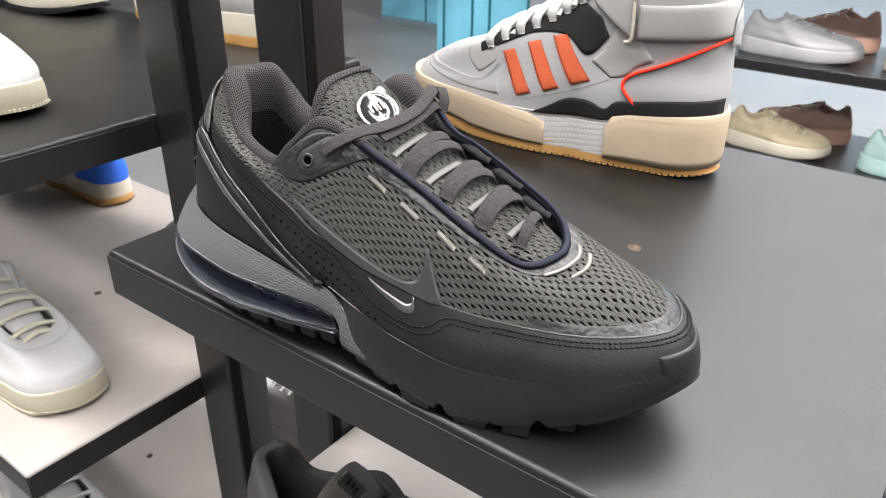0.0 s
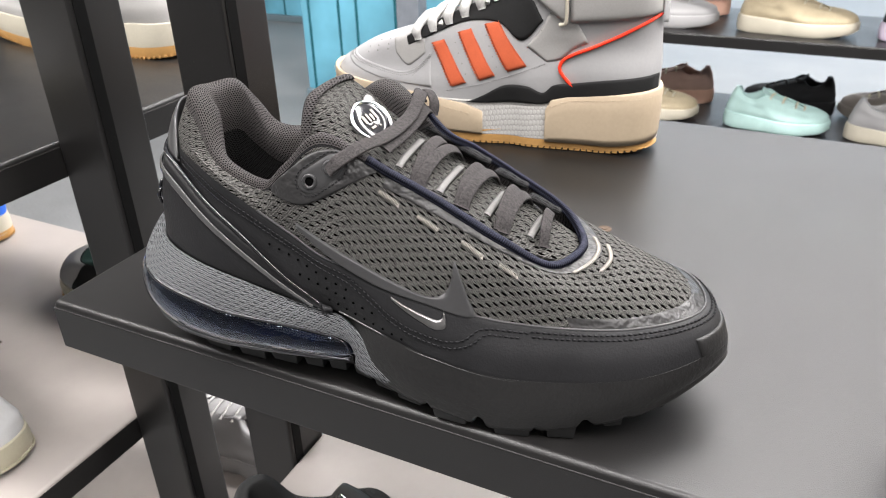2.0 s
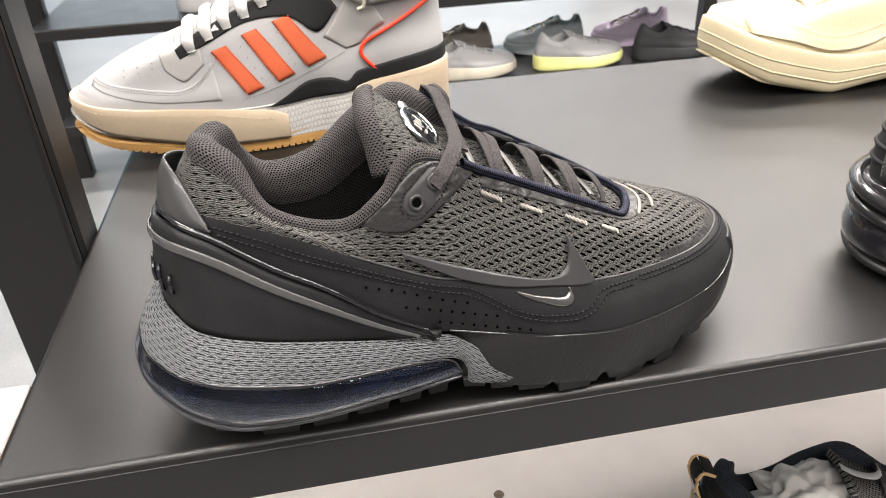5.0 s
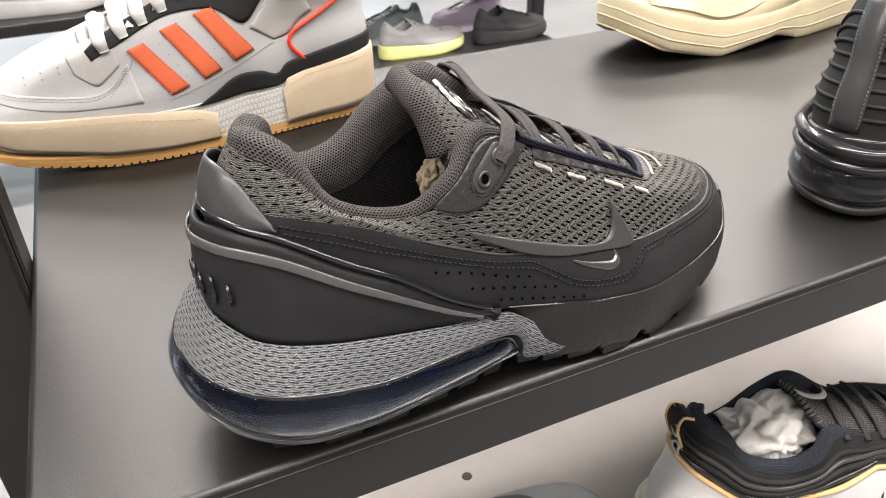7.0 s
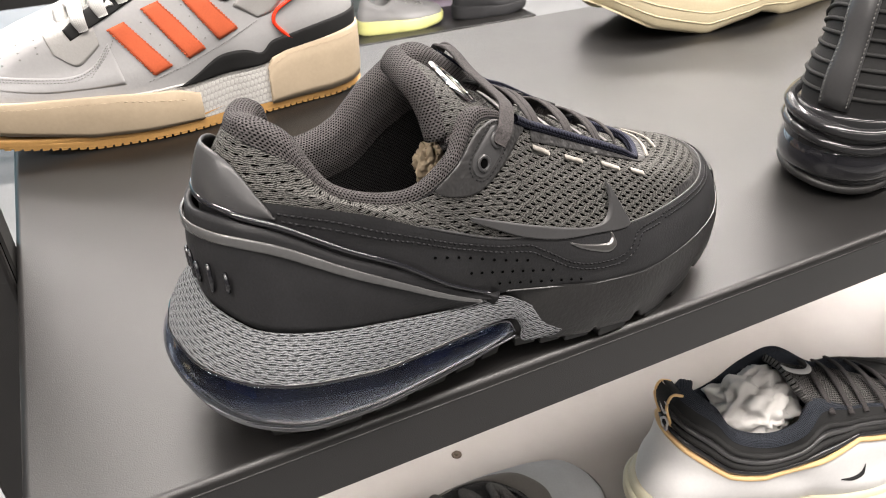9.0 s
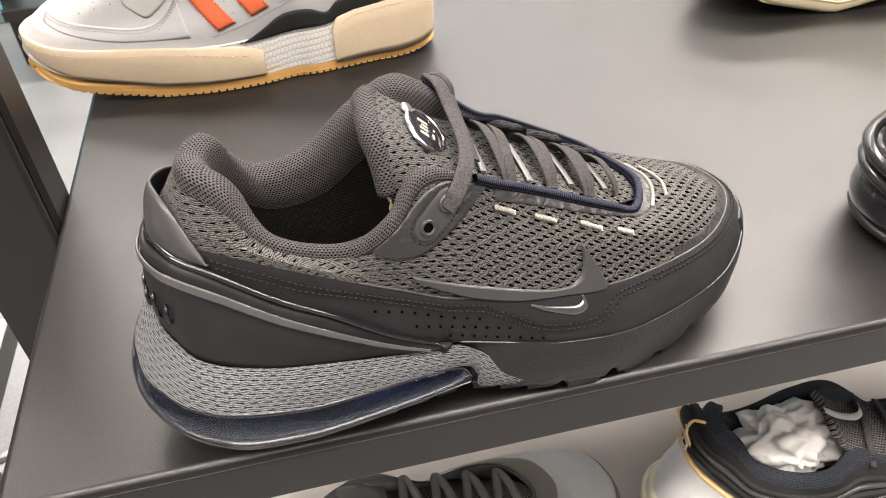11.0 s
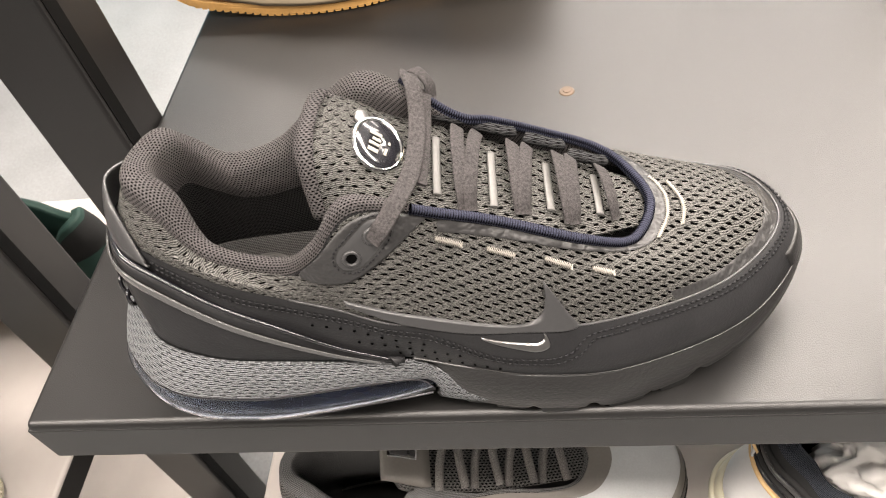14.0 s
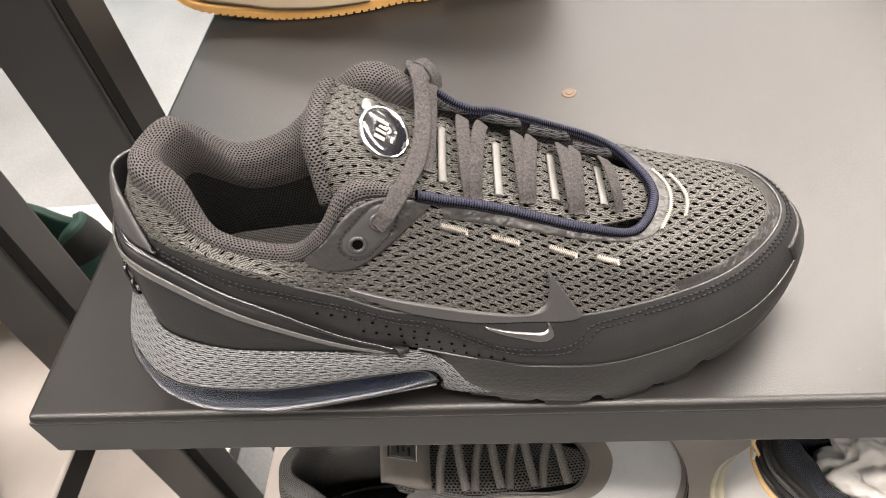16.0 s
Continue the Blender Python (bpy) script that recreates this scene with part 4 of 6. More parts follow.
# glue bead in a paler grey that paints the thin highlight of the joint
ss = np.linspace(6.2 / N_, 17 / N_, 300)
tube("sole_seam", shoe_last.at(ss, 0.10) + shoe_last.normal(ss, 0.10) * 0.16, 0.045, RIDGE, shoe, "bead of glue along the sole joint, paled for its highlight", raw=True, k=6)
h_ring = [(20.0, .8, 1.2), (17.0, .5, .95), (13.5, .3, .6), (11.6, .3, .55), (10.0, .45, .75), (8.9, .75, 1.15), (8.0, 1.2, 1.65), (7.2, 2.6, 2.25), (7.0, 4.1, 2.4)]
band("heel_plate", mirrored([(x, y - .25, z + .6) for x, y, z in h_ring]), mirrored(h_ring), SOLE, shoe, "black rubber heel plate", n=90, m=4, bulge=0.1, thick=2.6)

rim_x = np.array([p for p in spline(m3, 600)])
tread = [(20.6, 1.1), (21.85, 1.15), (23.3, 1.4), (25.3, 1.75), (28.15, 1.7), (30.2, 1.35), (32.2, .9), (33.6, 1.1), (34.9, .9)]
sheet("toe_bumper", shoe_last.grid(np.linspace(10.62 / N_, 12.4 / N_, 50), np.linspace(-0.1, 1.15, 14), 0.17), RUBBER, shoe, "black rubber toe bumper", lip=0.07, thick=0.1)
heel_tread = [(19.0, 1.0), (17.6, 1.1), (15.9, 1.6), (13.9, 1.7), (11.7, 1.8), (9.5, 1.6), (7.6, 1.2)]


def tread_block(at, along, out, width, depth, height, slant=0.15):
    """One lug: a tapered block whose face follows the sole's edge."""
    e1 = np.array([along[0], along[1], along[2]])
    e1 /= np.linalg.norm(e1)
    e3 = np.array([0, 0, 1.0])
    e2 = np.cross(e3, e1)
    e2 *= np.sign(e2 @ out) or 1
    bm = bmesh.new()
    v = []
    for dz, k in ((0, 0.88), (height, 1.0)):
        for sx, sy in ((-1, 1), (1, 1), (1, -1), (-1, -1)):
            p = np.array(at) + e1 * sx * width / 2 * k + e2 * ((0.0 if sy > 0 else -depth) - (slant if dz == 0 and sy > 0 else 0)) + e3 * dz
            v.append(bm.verts.new(p * CM))
    for f in ((0, 1, 2, 3), (4, 7, 6, 5), (0, 4, 5, 1), (1, 5, 6, 2), (2, 6, 7, 3), (3, 7, 4, 0)):
        bm.faces.new([v[i] for i in f])
    bmesh.ops.recalc_face_normals(bm, faces=bm.faces)
    bmesh.ops.bevel(bm, geom=bm.edges[:], offset=0.0006, segments=2, affect="EDGES", profile=0.5)
    return part("tread_block", bm, SOLE, shoe, smooth=False)


lat = rim_x[: np.argmax(rim_x[:, 0])]
med = rim_x[np.argmax(rim_x[:, 0]):]
for half, sgn in ((lat, 1), (med, -1)):
    for tx, tw in tread:
        k = int(np.argmin(np.abs(half[:, 0] - tx)))
        k = min(max(k, 2), len(half) - 3)
        p, d = half[k], half[k + 2] - half[k - 2]
        low = np.interp(p[0], [20, 24, 26, 30, 32, 34, 36], [1.0, .4, .0, .03, .72, 1.6, 2.55])
        o = np.array([d[1], -d[0], 0.0])
        o = o if (o[1] < 0) == (sgn > 0) else -o
        o /= np.linalg.norm(o)
        tread_block((p[0] + o[0] * .30, p[1] + o[1] * .30, low), (d[0], d[1], 0), o, tw, 1.4, p[2] - low + 0.45, 0.1)
edge = spline(mirrored(h_ring), 500)
for half, sgn in ((edge[:250], 1), (edge[250:], -1)):
    for tx, tw in heel_tread:
        k = min(max(int(np.argmin(np.abs(half[:, 0] - tx))), 2), len(half) - 3)
        p, d = half[k], half[k + 2] - half[k - 2]
        o = np.array([d[1], -d[0], 0.0])
        o = o if (o[1] < 0) == (sgn > 0) else -o
        o /= np.linalg.norm(o)
        low = max(0.0, p[2] - 0.55)
        tread_block((p[0] + o[0] * .05, p[1] + o[1] * .05, low), (d[0], d[1], 0), o, tw, 1.4, p[2] - low + 0.1)

# tongue with straps and badge
tc = spline([(17.25, 4.25, 13.5), (17.95, 4.42, 13.15), (18.7, 4.65, 12.62), (19.4, 4.8, 12.05), (21.5, 5.0, 10.7), (23.5, 5.1, 9.75), (25.5, 5.4, 8.75), (27.3, 5.7, 7.85), (29.2, 6.1, 7.0)], 90)
along = np.linspace(0, 1, 90)
tw_ = np.interp(along, [0, .375, .5, .8, 1], [2.05, 2.3, 2.45, 2.3, 1.2])
cross_y = np.linspace(-1, 1, 60)
droop_l = np.interp(along, [0, .375, .5, .65, 1], [2.0, .8, .45, .4, .3])
droop_m = np.interp(along, [0, .375, .5, .65, 1], [.2, .7, .45, .4, .3])
lean = np.interp(along, [0, .375, .5, .65, 1], [.25, .34, .25, 0, 0])
bow = np.interp(along, [0, .15, 1], [.22, 0, 0])
sag = droop_l[:, None] * np.clip(-cross_y, 0, 1) ** 3 + droop_m[:, None] * np.clip(cross_y, 0, 1) ** 3
tg = np.stack([tc[:, 0][:, None] + bow[:, None] * cross_y ** 2, tc[:, 1][:, None] + tw_[:, None] * cross_y, tc[:, 2][:, None] - sag + lean[:, None] * cross_y], axis=2)
tongue = sheet("tongue", pierced(tg, 0.58, 0.28, 0.25, 0.22, 0.05), MESH, shoe, "mesh tongue", thick=0.5)
# the padded lining rolls round the rear edge and in under the tongue
edge_t = np.gradient(tg[0], axis=0)
edge_b = tg[0] - tg[5]
edge_n = np.cross(edge_b, edge_t)
edge_b, edge_n = (v / np.linalg.norm(v, axis=1, keepdims=True) for v in (edge_b, edge_n))
edge_n *= np.sign(edge_n[30, 2])
roll = [(-0.12, 0.03), (0.06, 0.06), (0.24, -0.04), (0.36, -0.28), (0.34, -0.58), (0.18, -0.85), (-0.15, -1.0), (-0.7, -1.0)]
pad = np.stack([tg[0] + edge_b * db + edge_n * dn for db, dn in roll])
pad = np.stack([spline(pad[:, j], 40) for j in range(60)], axis=1)
sheet("tongue_lining", pad, LINING, tongue, "charcoal woven padded back of the tongue", thick=0.1)
for col, rr in ((0, 0.27), (-1, 0.17)):
    tube("tongue_binding", tg[:26, col] - np.array([0, 0, 0.22]), rr, LINING, tongue, "woven tongue binding", n=60, k=10)


def on_tongue(x, y, lift=0.0):
    """Height of the tongue over a place in the plan."""
    i = np.interp(x, tc[:, 0], np.arange(90))
    cy, w, dl, dm, cz, le = (np.interp(i, np.arange(90), a) for a in (tc[:, 1], tw_, droop_l, droop_m, tc[:, 2], lean))
    c = np.clip((y - cy) / w, -1, 1)
    return cz - dl * np.clip(-c, 0, 1) ** 3 - dm * np.clip(c, 0, 1) ** 3 + le * c + lift


for x0, ya, yb in ((21.25, 6.2, 3.5), (23.25, 6.25, 3.5), (25.35, 6.5, 4.0), (27.25, 6.6, 4.5)):
    yy = np.linspace(ya, yb, 14)
    ctr = np.stack([x0 + 0.06 * (6 - yy), yy, on_tongue(x0, yy, 0.10)], axis=1)
    tube("tongue_strap", ctr, 0.17, STRAP, tongue, "pale grey strap", raw=True, k=8, flat=0.35, up=(0.45, 0, 0.9))
bx, by, bz = 19.33, 4.78, 12.13
TILT = Euler((radians(8.4), radians(43.7), 0))


def badge_piece(name, r0, r1, h, material, label, parent):
    ang = np.linspace(0, 2 * math.pi, 48, endpoint=False)
    g = []
    for a in ang:
        g.append([(r * math.cos(a) * 0.92, r * math.sin(a), z) for r, z in ((r1, 0), (r1, h * .7), (r1 - .05, h), (r0 + .05, h), (r0, h * .7))])
    g = np.array(g)
    rot = np.array(TILT.to_matrix())
    return sheet(name, g @ rot.T + np.array([bx, by, bz]), material, parent, label, wrap=True)


plate = badge_piece("badge", 0.0, 1.10, 0.10, GLOSS, "round glossy black badge with a chrome rim", tongue)
badge_piece("badge_rim", 1.0, 1.17, 0.15, CHROME, "chrome rim", plate)
rot = np.array(TILT.to_matrix())
for (u0, v0, du_, dv_) in ((-0.28, -.38, .44, .17), (-0.28, -.10, .44, .13), (-.22, .12, .36, .13), (-.30, .36, .52, .16), (.22, -.22, .12, .3), (.3, .2, .1, .12)):
    bm = box_bm(-du_ / 2 * CM, du_ / 2 * CM, -dv_ / 2 * CM, dv_ / 2 * CM, 0, .04 * CM, .015 * CM)
    bmesh.ops.transform(bm, verts=bm.verts, matrix=Matrix.Translation(Vector((rot @ np.array([u0 + .1, v0, .11]) + np.array([bx, by, bz])) * CM)) @ TILT.to_matrix().to_4x4())
    part("badge_mark", bm, IVORY, plate)

emblem = []
for a in np.linspace(0, 2 * math.pi, 24, endpoint=False):
    emblem.append([rot @ np.array([r * math.cos(a), r * math.sin(a), z]) + np.array([18.77, 5.6, 12.78]) for r, z in ((0.30, 0.0), (0.30, 0.10), (0.24, 0.15), (0.0, 0.15))])
sheet("badge_emblem", np.array(emblem), SILVER, plate, "small round silver emblem on the rim", wrap=True)

# webbing loops and laces
for lx in (21.5, 23.4, 25.3, 27.0):
    y0 = float(np.interp(lx, [21, 25, 27, 29], [7.75, 7.85, 7.75, 7.3]))
    z0 = float(np.interp(lx, [21.2, 24.9, 27.2, 28.8], [11.1, 9.4, 8.05, 7.6]))
    tube("lace_loop", [(lx - .75, y0 - .3, z0 + .28), (lx - .3, y0 - .45, z0 + .25), (lx + .3, y0 - .45, z0 - .02), (lx + .75, y0 - .3, z0 - .25)], 0.27, WEB, shoe, "black webbing lace loop", n=16, k=12, flat=0.55, square=0.6)


def lace(name, pts, w=0.29, label="flat charcoal lace", up=(0.5, 0, 0.85), n=40):
    return tube(name, pts, w, LACE, shoe, label, n=n, k=14, flat=0.24, up=up, square=0.55)


def crossing(xm, xl, rise=0.55):
    ym = float(np.interp(xm, [21, 25, 27, 29], [7.3, 7.35, 7.3, 6.9]))
    yl = float(np.interp(xl, [21.3, 23.6, 26.7, 28.7], [2.9, 3.45, 3.8, 5.0]))
    pts = []
    for f in (0.0, 0.12, 0.35, 0.6, 0.85, 1.0):
        x, y = xm + (xl - xm) * f, ym + (yl - ym) * f
        pts.append((x, y, float(on_tongue(x, y, 0.22 + rise * math.sin(math.pi * f) ** 0.8 if 0 < f < 1 else 0.1))))
    return pts


for xm, xl in ((21.95, 22.35), (22.75, 22.55), (24.0, 24.35), (24.65, 24.5), (25.75, 26.15), (26.3, 26.35)):
    lace("lace", crossing(xm, xl))
lace("lace", crossing(27.4, 27.95, 0.45), 0.26)
# the top run, out of the upper eyelet and across the tongue
lace("lace", [(19.3, 1.05, 11.1), (19.75, 1.3, 11.55), (20.35, 2.3, 11.95), (20.65, 3.4, 11.95), (20.75, 4.8, 12.0), (20.7, 6.2, 12.2), (20.55, 7.3, 12.65), (20.3, 8.0, 12.75), (20.2, 8.4, 12.3)], 0.33, up=(0.4, -0.3, 0.9), n=60)
lace("lace", [(20.9, 3.2, 11.55), (20.95, 4.6, 11.65), (20.95, 6.0, 11.85), (20.9, 7.2, 12.15), (20.9, 7.9, 11.9)], 0.28, n=40)
lace("lace", [(20.2, 8.35, 12.55), (20.6, 8.2, 12.75), (21.05, 7.9, 12.35), (21.1, 7.6, 11.8)], 0.28, n=24)

# ---- the other shoes ----
WHITE = mat("white_leather", (0.325, 0.322, 0.322), 0.45, grain=420.0, bump=0.25, vary=0.05, stain=20.0)
PALE = mat("pale_grey_suede", (0.32, 0.312, 0.30), 0.75, grain=700.0, bump=0.3, vary=0.08, stain=30.0)
CREAM = mat("cream_rubber", (0.41, 0.33, 0.235), 0.5, grain=350.0, bump=0.12, vary=0.07, stain=25.0)
OFFWHITE = mat("ivory_foam", (0.48, 0.445, 0.36), 0.55, grain=300.0, bump=0.12, vary=0.06, stain=25.0)
GUM = mat("gum_rubber", (0.42, 0.235, 0.08), 0.5, grain=350.0, bump=0.15, vary=0.12, stain=30.0)
ORANGE = mat("orange_suede", (0.50, 0.10, 0.04), 0.75, grain=800.0, bump=0.3, vary=0.1, stain=60.0)
NEON = mat("neon_red_cord", (0.95, 0.045, 0.015), 0.4, grain=500.0, bump=0.1, vary=0.08)
BLACK = mat("black_suede", (0.016, 0.016, 0.016), 0.7, spec=0.15, grain=800.0, bump=0.3, vary=0.2, stain=40.0)
SHINY = mat("shiny_black_plastic", (0.016, 0.016, 0.017), 0.2, grain=200.0, bump=0.04, vary=0.1, coat=0.12, spec=0.35)
SAND = mat("sand_mesh", (0.44, 0.37, 0.25), 0.75, grain=700.0, bump=0.5, vary=0.12, stain=40.0)
COTTON = woven("white_lace", (0.54, 0.535, 0.52), 0.12, 0.12, contrast=0.12, bump=0.6, gap=0.7)
IVLACE = woven("ivory_lace", (0.66, 0.62, 0.48), 0.12, 0.12, contrast=0.12, bump=0.6, gap=0.7)
COURT = mat("bright_white_leather", (0.47, 0.466, 0.462), 0.45, grain=420.0, bump=0.2, vary=0.05, stain=20.0)
IVORYFOAM = mat("warm_ivory_foam", (0.41, 0.38, 0.285), 0.5, grain=300.0, bump=0.1, vary=0.06, stain=25.0)
GOLD = mat("sand_suede_piping", (0.50, 0.33, 0.16), 0.7, grain=700.0, bump=0.3, vary=0.12, stain=40.0)
BUTTER = mat("butter_cream_mesh", (0.47, 0.405, 0.27), 0.65, grain=500.0, bump=0.4, vary=0.08, stain=30.0)
BLUE = mat("blue_suede", (0.03, 0.13, 0.60), 0.7, grain=700.0, bump=0.3, vary=0.12, stain=30.0)
GREEN = mat("dark_green_suede", (0.012, 0.035, 0.028), 0.7, grain=700.0, bump=0.3, vary=0.15, stain=30.0)
PAPER = mat("crumpled_white_paper", (0.44, 0.427, 0.41), 0.8, grain=120.0, bump=0.3, vary=0.05, stain=40.0)
GREYM = mat("grey_suede", (0.27, 0.275, 0.28), 0.7, grain=700.0, bump=0.3, vary=0.1, stain=40.0)
TAUPE = mat("taupe_leather", (0.10, 0.092, 0.084), 0.5, grain=600.0, bump=0.2, vary=0.1, stain=40.0)
GREYLACE = woven("grey_round_lace", (0.15, 0.142, 0.136), 0.08, 0.08, contrast=0.4, gap=0.4)
DARKNET = mesh_cloth("black_net", (0.075, 0.072, 0.07), (0.005, 0.005, 0.005), du=0.3, dv=0.2)
INK = woven("ink_blue_lining", (0.030, 0.034, 0.043), 0.12, 0.12, contrast=0.3)
DIMLINE = woven("dim_lining", (0.10, 0.10, 0.10), 0.12, 0.12, contrast=0.3)

BASE_O = np.array([7.9, 5.1, 0.0])


def sneaker_last(length, heel, ball, high=1.0, wide=1.0, guard=2.4):
    """The runner's last, stretched to another length, sole and collar height, heel at 0 and toe along x."""
    k = length / 27.9
    loops = []
    base = F_
    sh = np.interp((base[:, 0] - 7.9) * k, [0, length * .55, length * .8, length], [heel, ball, ball, ball + 0.7])
    for a in (F_, G_, T_):
        b = (a - BASE_O) * np.array([k, wide, 1.0])
        b[:, 1] += 0.95 * np.clip((22 - a[:, 0]) / 9, 0, 1)
        loops.append(b)
    f, g, t = loops
    for b in (f, g):
        b[10] += (0.35 * k, -1.0 * wide, 0)
        b[11, 1] -= 0.9
        b[12] += (0.2 * k, 0.15, 0)
    f[:, 2] = sh
    g[:, 2] = sh + np.interp(f[:, 0], [0, length * .3, length * .6, length], [guard * 1.7, guard * 1.4, guard, guard * .85])
    t[:, 2] = sh + (T_[:, 2] - F_[:, 2]) * high
    o = outward(f)
    m = (f + g) / 2 + o * 0.25
    fr = np.clip((f[:, 0] / length - 0.35) / 0.3, 0, 1)[:, None]
    u = (g + t) / 2 + outward(g) * 0.2 + np.array([0, 0, 1.0]) * (0.5 * fr)
    return Last([f, m, g, u, t])


def sole_unit(last, parent, material, zb, flare=0.3, lip=0.3, name="midsole", label="", n=140, tuck=0.2):
    """A solid sole wall round the last: zb(x) gives its lower edge."""
    f = spline(last.loops[0], n, True)
    o = outward(f)
    if lip < 0:
        f[:, 2] += lip
        lip = 0.05
    low = zb(f[:, 0])
    up = np.array([0, 0, 1.0])
    rows = [f - o * 0.5 + up * lip, f + o * 0.1 + up * lip, f + o * (flare * .7) + up * (lip - 0.25)]
    for q, w in ((0.6, 1.0), (0.3, 0.95), (0.08, 0.7), (0.0, 0.5 - tuck)):
        r = f + o * flare * w
        r[:, 2] = low + (f[:, 2] - low) * q
        rows.append(r)
    tuck_in = f - o * 0.5
    tuck_in[:, 2] = low + 0.02
    rows.append(tuck_in)
    c = f * 0.25 + f.mean(0) * 0.75
    c[:, 2] = low + 0.05
    rows.append(c)
    g = np.stack(rows, axis=1)
    fine = np.stack([spline(g[i], 26) for i in range(n)])
    return sheet(name, fine, material, parent, label, wrap=True, flip=True)


def toe_rise(length, toe=1.2, heel=0.5, arch=0.0):
    return lambda x: np.interp(x, [0, length * .12, length * .38, length * .5, length * .62, length * .72, length * .9, length], [heel, 0, 0, arch, arch * .6, 0, toe * .45, toe])


def dress(last, parent, upper, lining, lace_m, tongue_m, laces=5, lace_w=0.34, n=150, m=26, reach=(0.35, 0.15)):
    """Upper, collar, tongue and laces shared by every trainer."""
    sa = np.linspace(0, 1, n, endpoint=False)
    body = sheet("upper", last.grid(sa, np.linspace(0, 4, m)), upper, parent, "", wrap=True)
    f, t = last.loops[0], last.loops[-1]
    o = -outward(t)
    k = len(t)
    rear_ = np.array([[1.0 if (i <= 6 or i >= 17) else 0.15] for i in range(k)])
    o, zz_ = o * rear_, np.array([0, 0, 1.0]) * rear_
    dp = f - outward(f) * 1.2 + np.array([0, 0, 0.5])
    col = Last([t - zz_ * .2 - o * .1, t + zz_ * .3 + o * .15, t + zz_ * .35 + o * .6, t + o * 1.1, t * .6 + dp * .4 + o, dp])
    sheet("collar", col.grid(sa, np.linspace(0, 5, 28)), lining, parent, "", wrap=True)
    tip, open_ = t[11], (t[6] + t[17]) / 2
    top = open_ + (open_ - tip) * 0.16 + np.array([0, 0, 1.1])
    ctr = spline([top, open_ + np.array([0, 0, .15]), (open_ * .6 + tip * .4), (open_ * .25 + tip * .75), tip + np.array([0, 0, -.2])], 24)
    half = np.interp(np.linspace(0, 1, 24), [0, .1, .5, 1], [1.9, 2.5, 2.4, 1.2])
    cy = np.linspace(-1, 1, 11)
    tg_ = np.stack([ctr[:, 0][:, None] + 0 * cy, ctr[:, 1][:, None] + half[:, None] * cy, ctr[:, 2][:, None] - 0.5 * np.abs(cy) ** 2], axis=2)
    sheet("tongue", tg_, tongue_m, parent, "", thick=0.5)
    lat_ = spline(t[6:12], 60)
    med_ = spline(t[17:10:-1], 60)
    for i in range(laces):
        q = 0.06 + 0.80 * i / max(laces - 1, 1)
        a, b = lat_[int(q * 59)], med_[int(min(q + .05, 1) * 59)]
        mid_ = (a + b) / 2 + np.array([0, 0, 0.55])
        tube("lace", [a + np.array([0, -reach[0], -reach[1]]), a * .8 + b * .2 + np.array([0, 0, .35]), mid_, a * .2 + b * .8 + np.array([0, 0, .35]), b + np.array([0, reach[0], -reach[1]])], lace_w, lace_m, parent, "", n=14, k=6, flat=0.45, up=(0.4, 0, 0.9))
    return body


def place(x, y, z, yaw=0.0, left=False):
    m = pose(x, y, z, 0, 0, yaw)
    return m @ Matrix.Scale(-1, 4, (1, 0, 0)) if left else m


def teeth(parent, last, zb, material, step, size, flare=0.3, tall=0.8):
    """Small lugs along the outer and inner edge of a sole."""
    f = spline(last.loops[0], 500, True)
    f = f + outward(f) * flare * 0.8
    s = np.concatenate([[0], np.cumsum(np.linalg.norm(np.diff(f, axis=0), axis=1))])
    verts, faces = [], []
    for q in np.arange(0, s[-1], step):
        c = np.array([np.interp(q, s, f[:, i]) for i in range(3)])
        c[2] = float(zb(c[0]))
        d = np.array([np.interp(q + .1, s, f[:, i]) - np.interp(q - .1, s, f[:, i]) for i in range(3)])
        d[2] = 0
        d /= max(np.linalg.norm(d), 1e-6)
        e = np.array([-d[1], d[0], 0])
        k0 = len(verts)
        for dz in (-0.02, size * tall):
            for sx, sy in ((-1, -1), (1, -1), (1, 1), (-1, 1)):
                verts.append(c + d * sx * size * .5 + e * sy * size * .6 + np.array([0, 0, dz]))
        faces += [[k0 + i for i in f_] for f_ in ((3, 2, 1, 0), (4, 5, 6, 7), (0, 1, 5, 4), (1, 2, 6, 5), (2, 3, 7, 6), (3, 0, 4, 7))]
    return tagged(mesh_object("tread", (np.array(verts) * CM).tolist(), faces, material, parent, "", smooth=False), kind="stuff")


# the white and orange high-top
hi = thing("high_top_sneaker", "white leather high-top sneaker with three orange stripes, gum sole", "shoe", place(0.265, 0.381, SHELF, 0, True))
HL = 32.3
hlast = sneaker_last(HL, 3.0, 2.1, 1.0, 0.93, 2.6)
ht = hlast.loops[-1]
lat_t = [(1.4, 0, 15.2), (2.0, -2.6, 15.2), (4.2, -3.7, 14.9), (7.0, -4.0, 14.6), (9.5, -3.6, 14.6), (11.5, -3.0, 14.4), (12.6, -2.5, 13.6), (14.5, -2.3, 12.2), (17.0, -2.2, 10.7), (20.3, -2.2, 9.0), (22.8, -1.7, 7.6), (23.8, 0.2, 7.2)]
full_t = lat_t + [(x, -y + (0.2 if k > 6 else 0), z) for k, (x, y, z) in reversed(list(enumerate(lat_t[1:-1], 1)))]
full_t = full_t[:len(ht)] if len(full_t) >= len(ht) else full_t + [full_t[-1]] * (len(ht) - len(full_t))
ht[:] = np.array(full_t)
hg, hf = hlast.loops[2], hlast.loops[0]
hg[:, 0] = np.where(hg[:, 0] < 4, hg[:, 0] - 0.5, hg[:, 0])
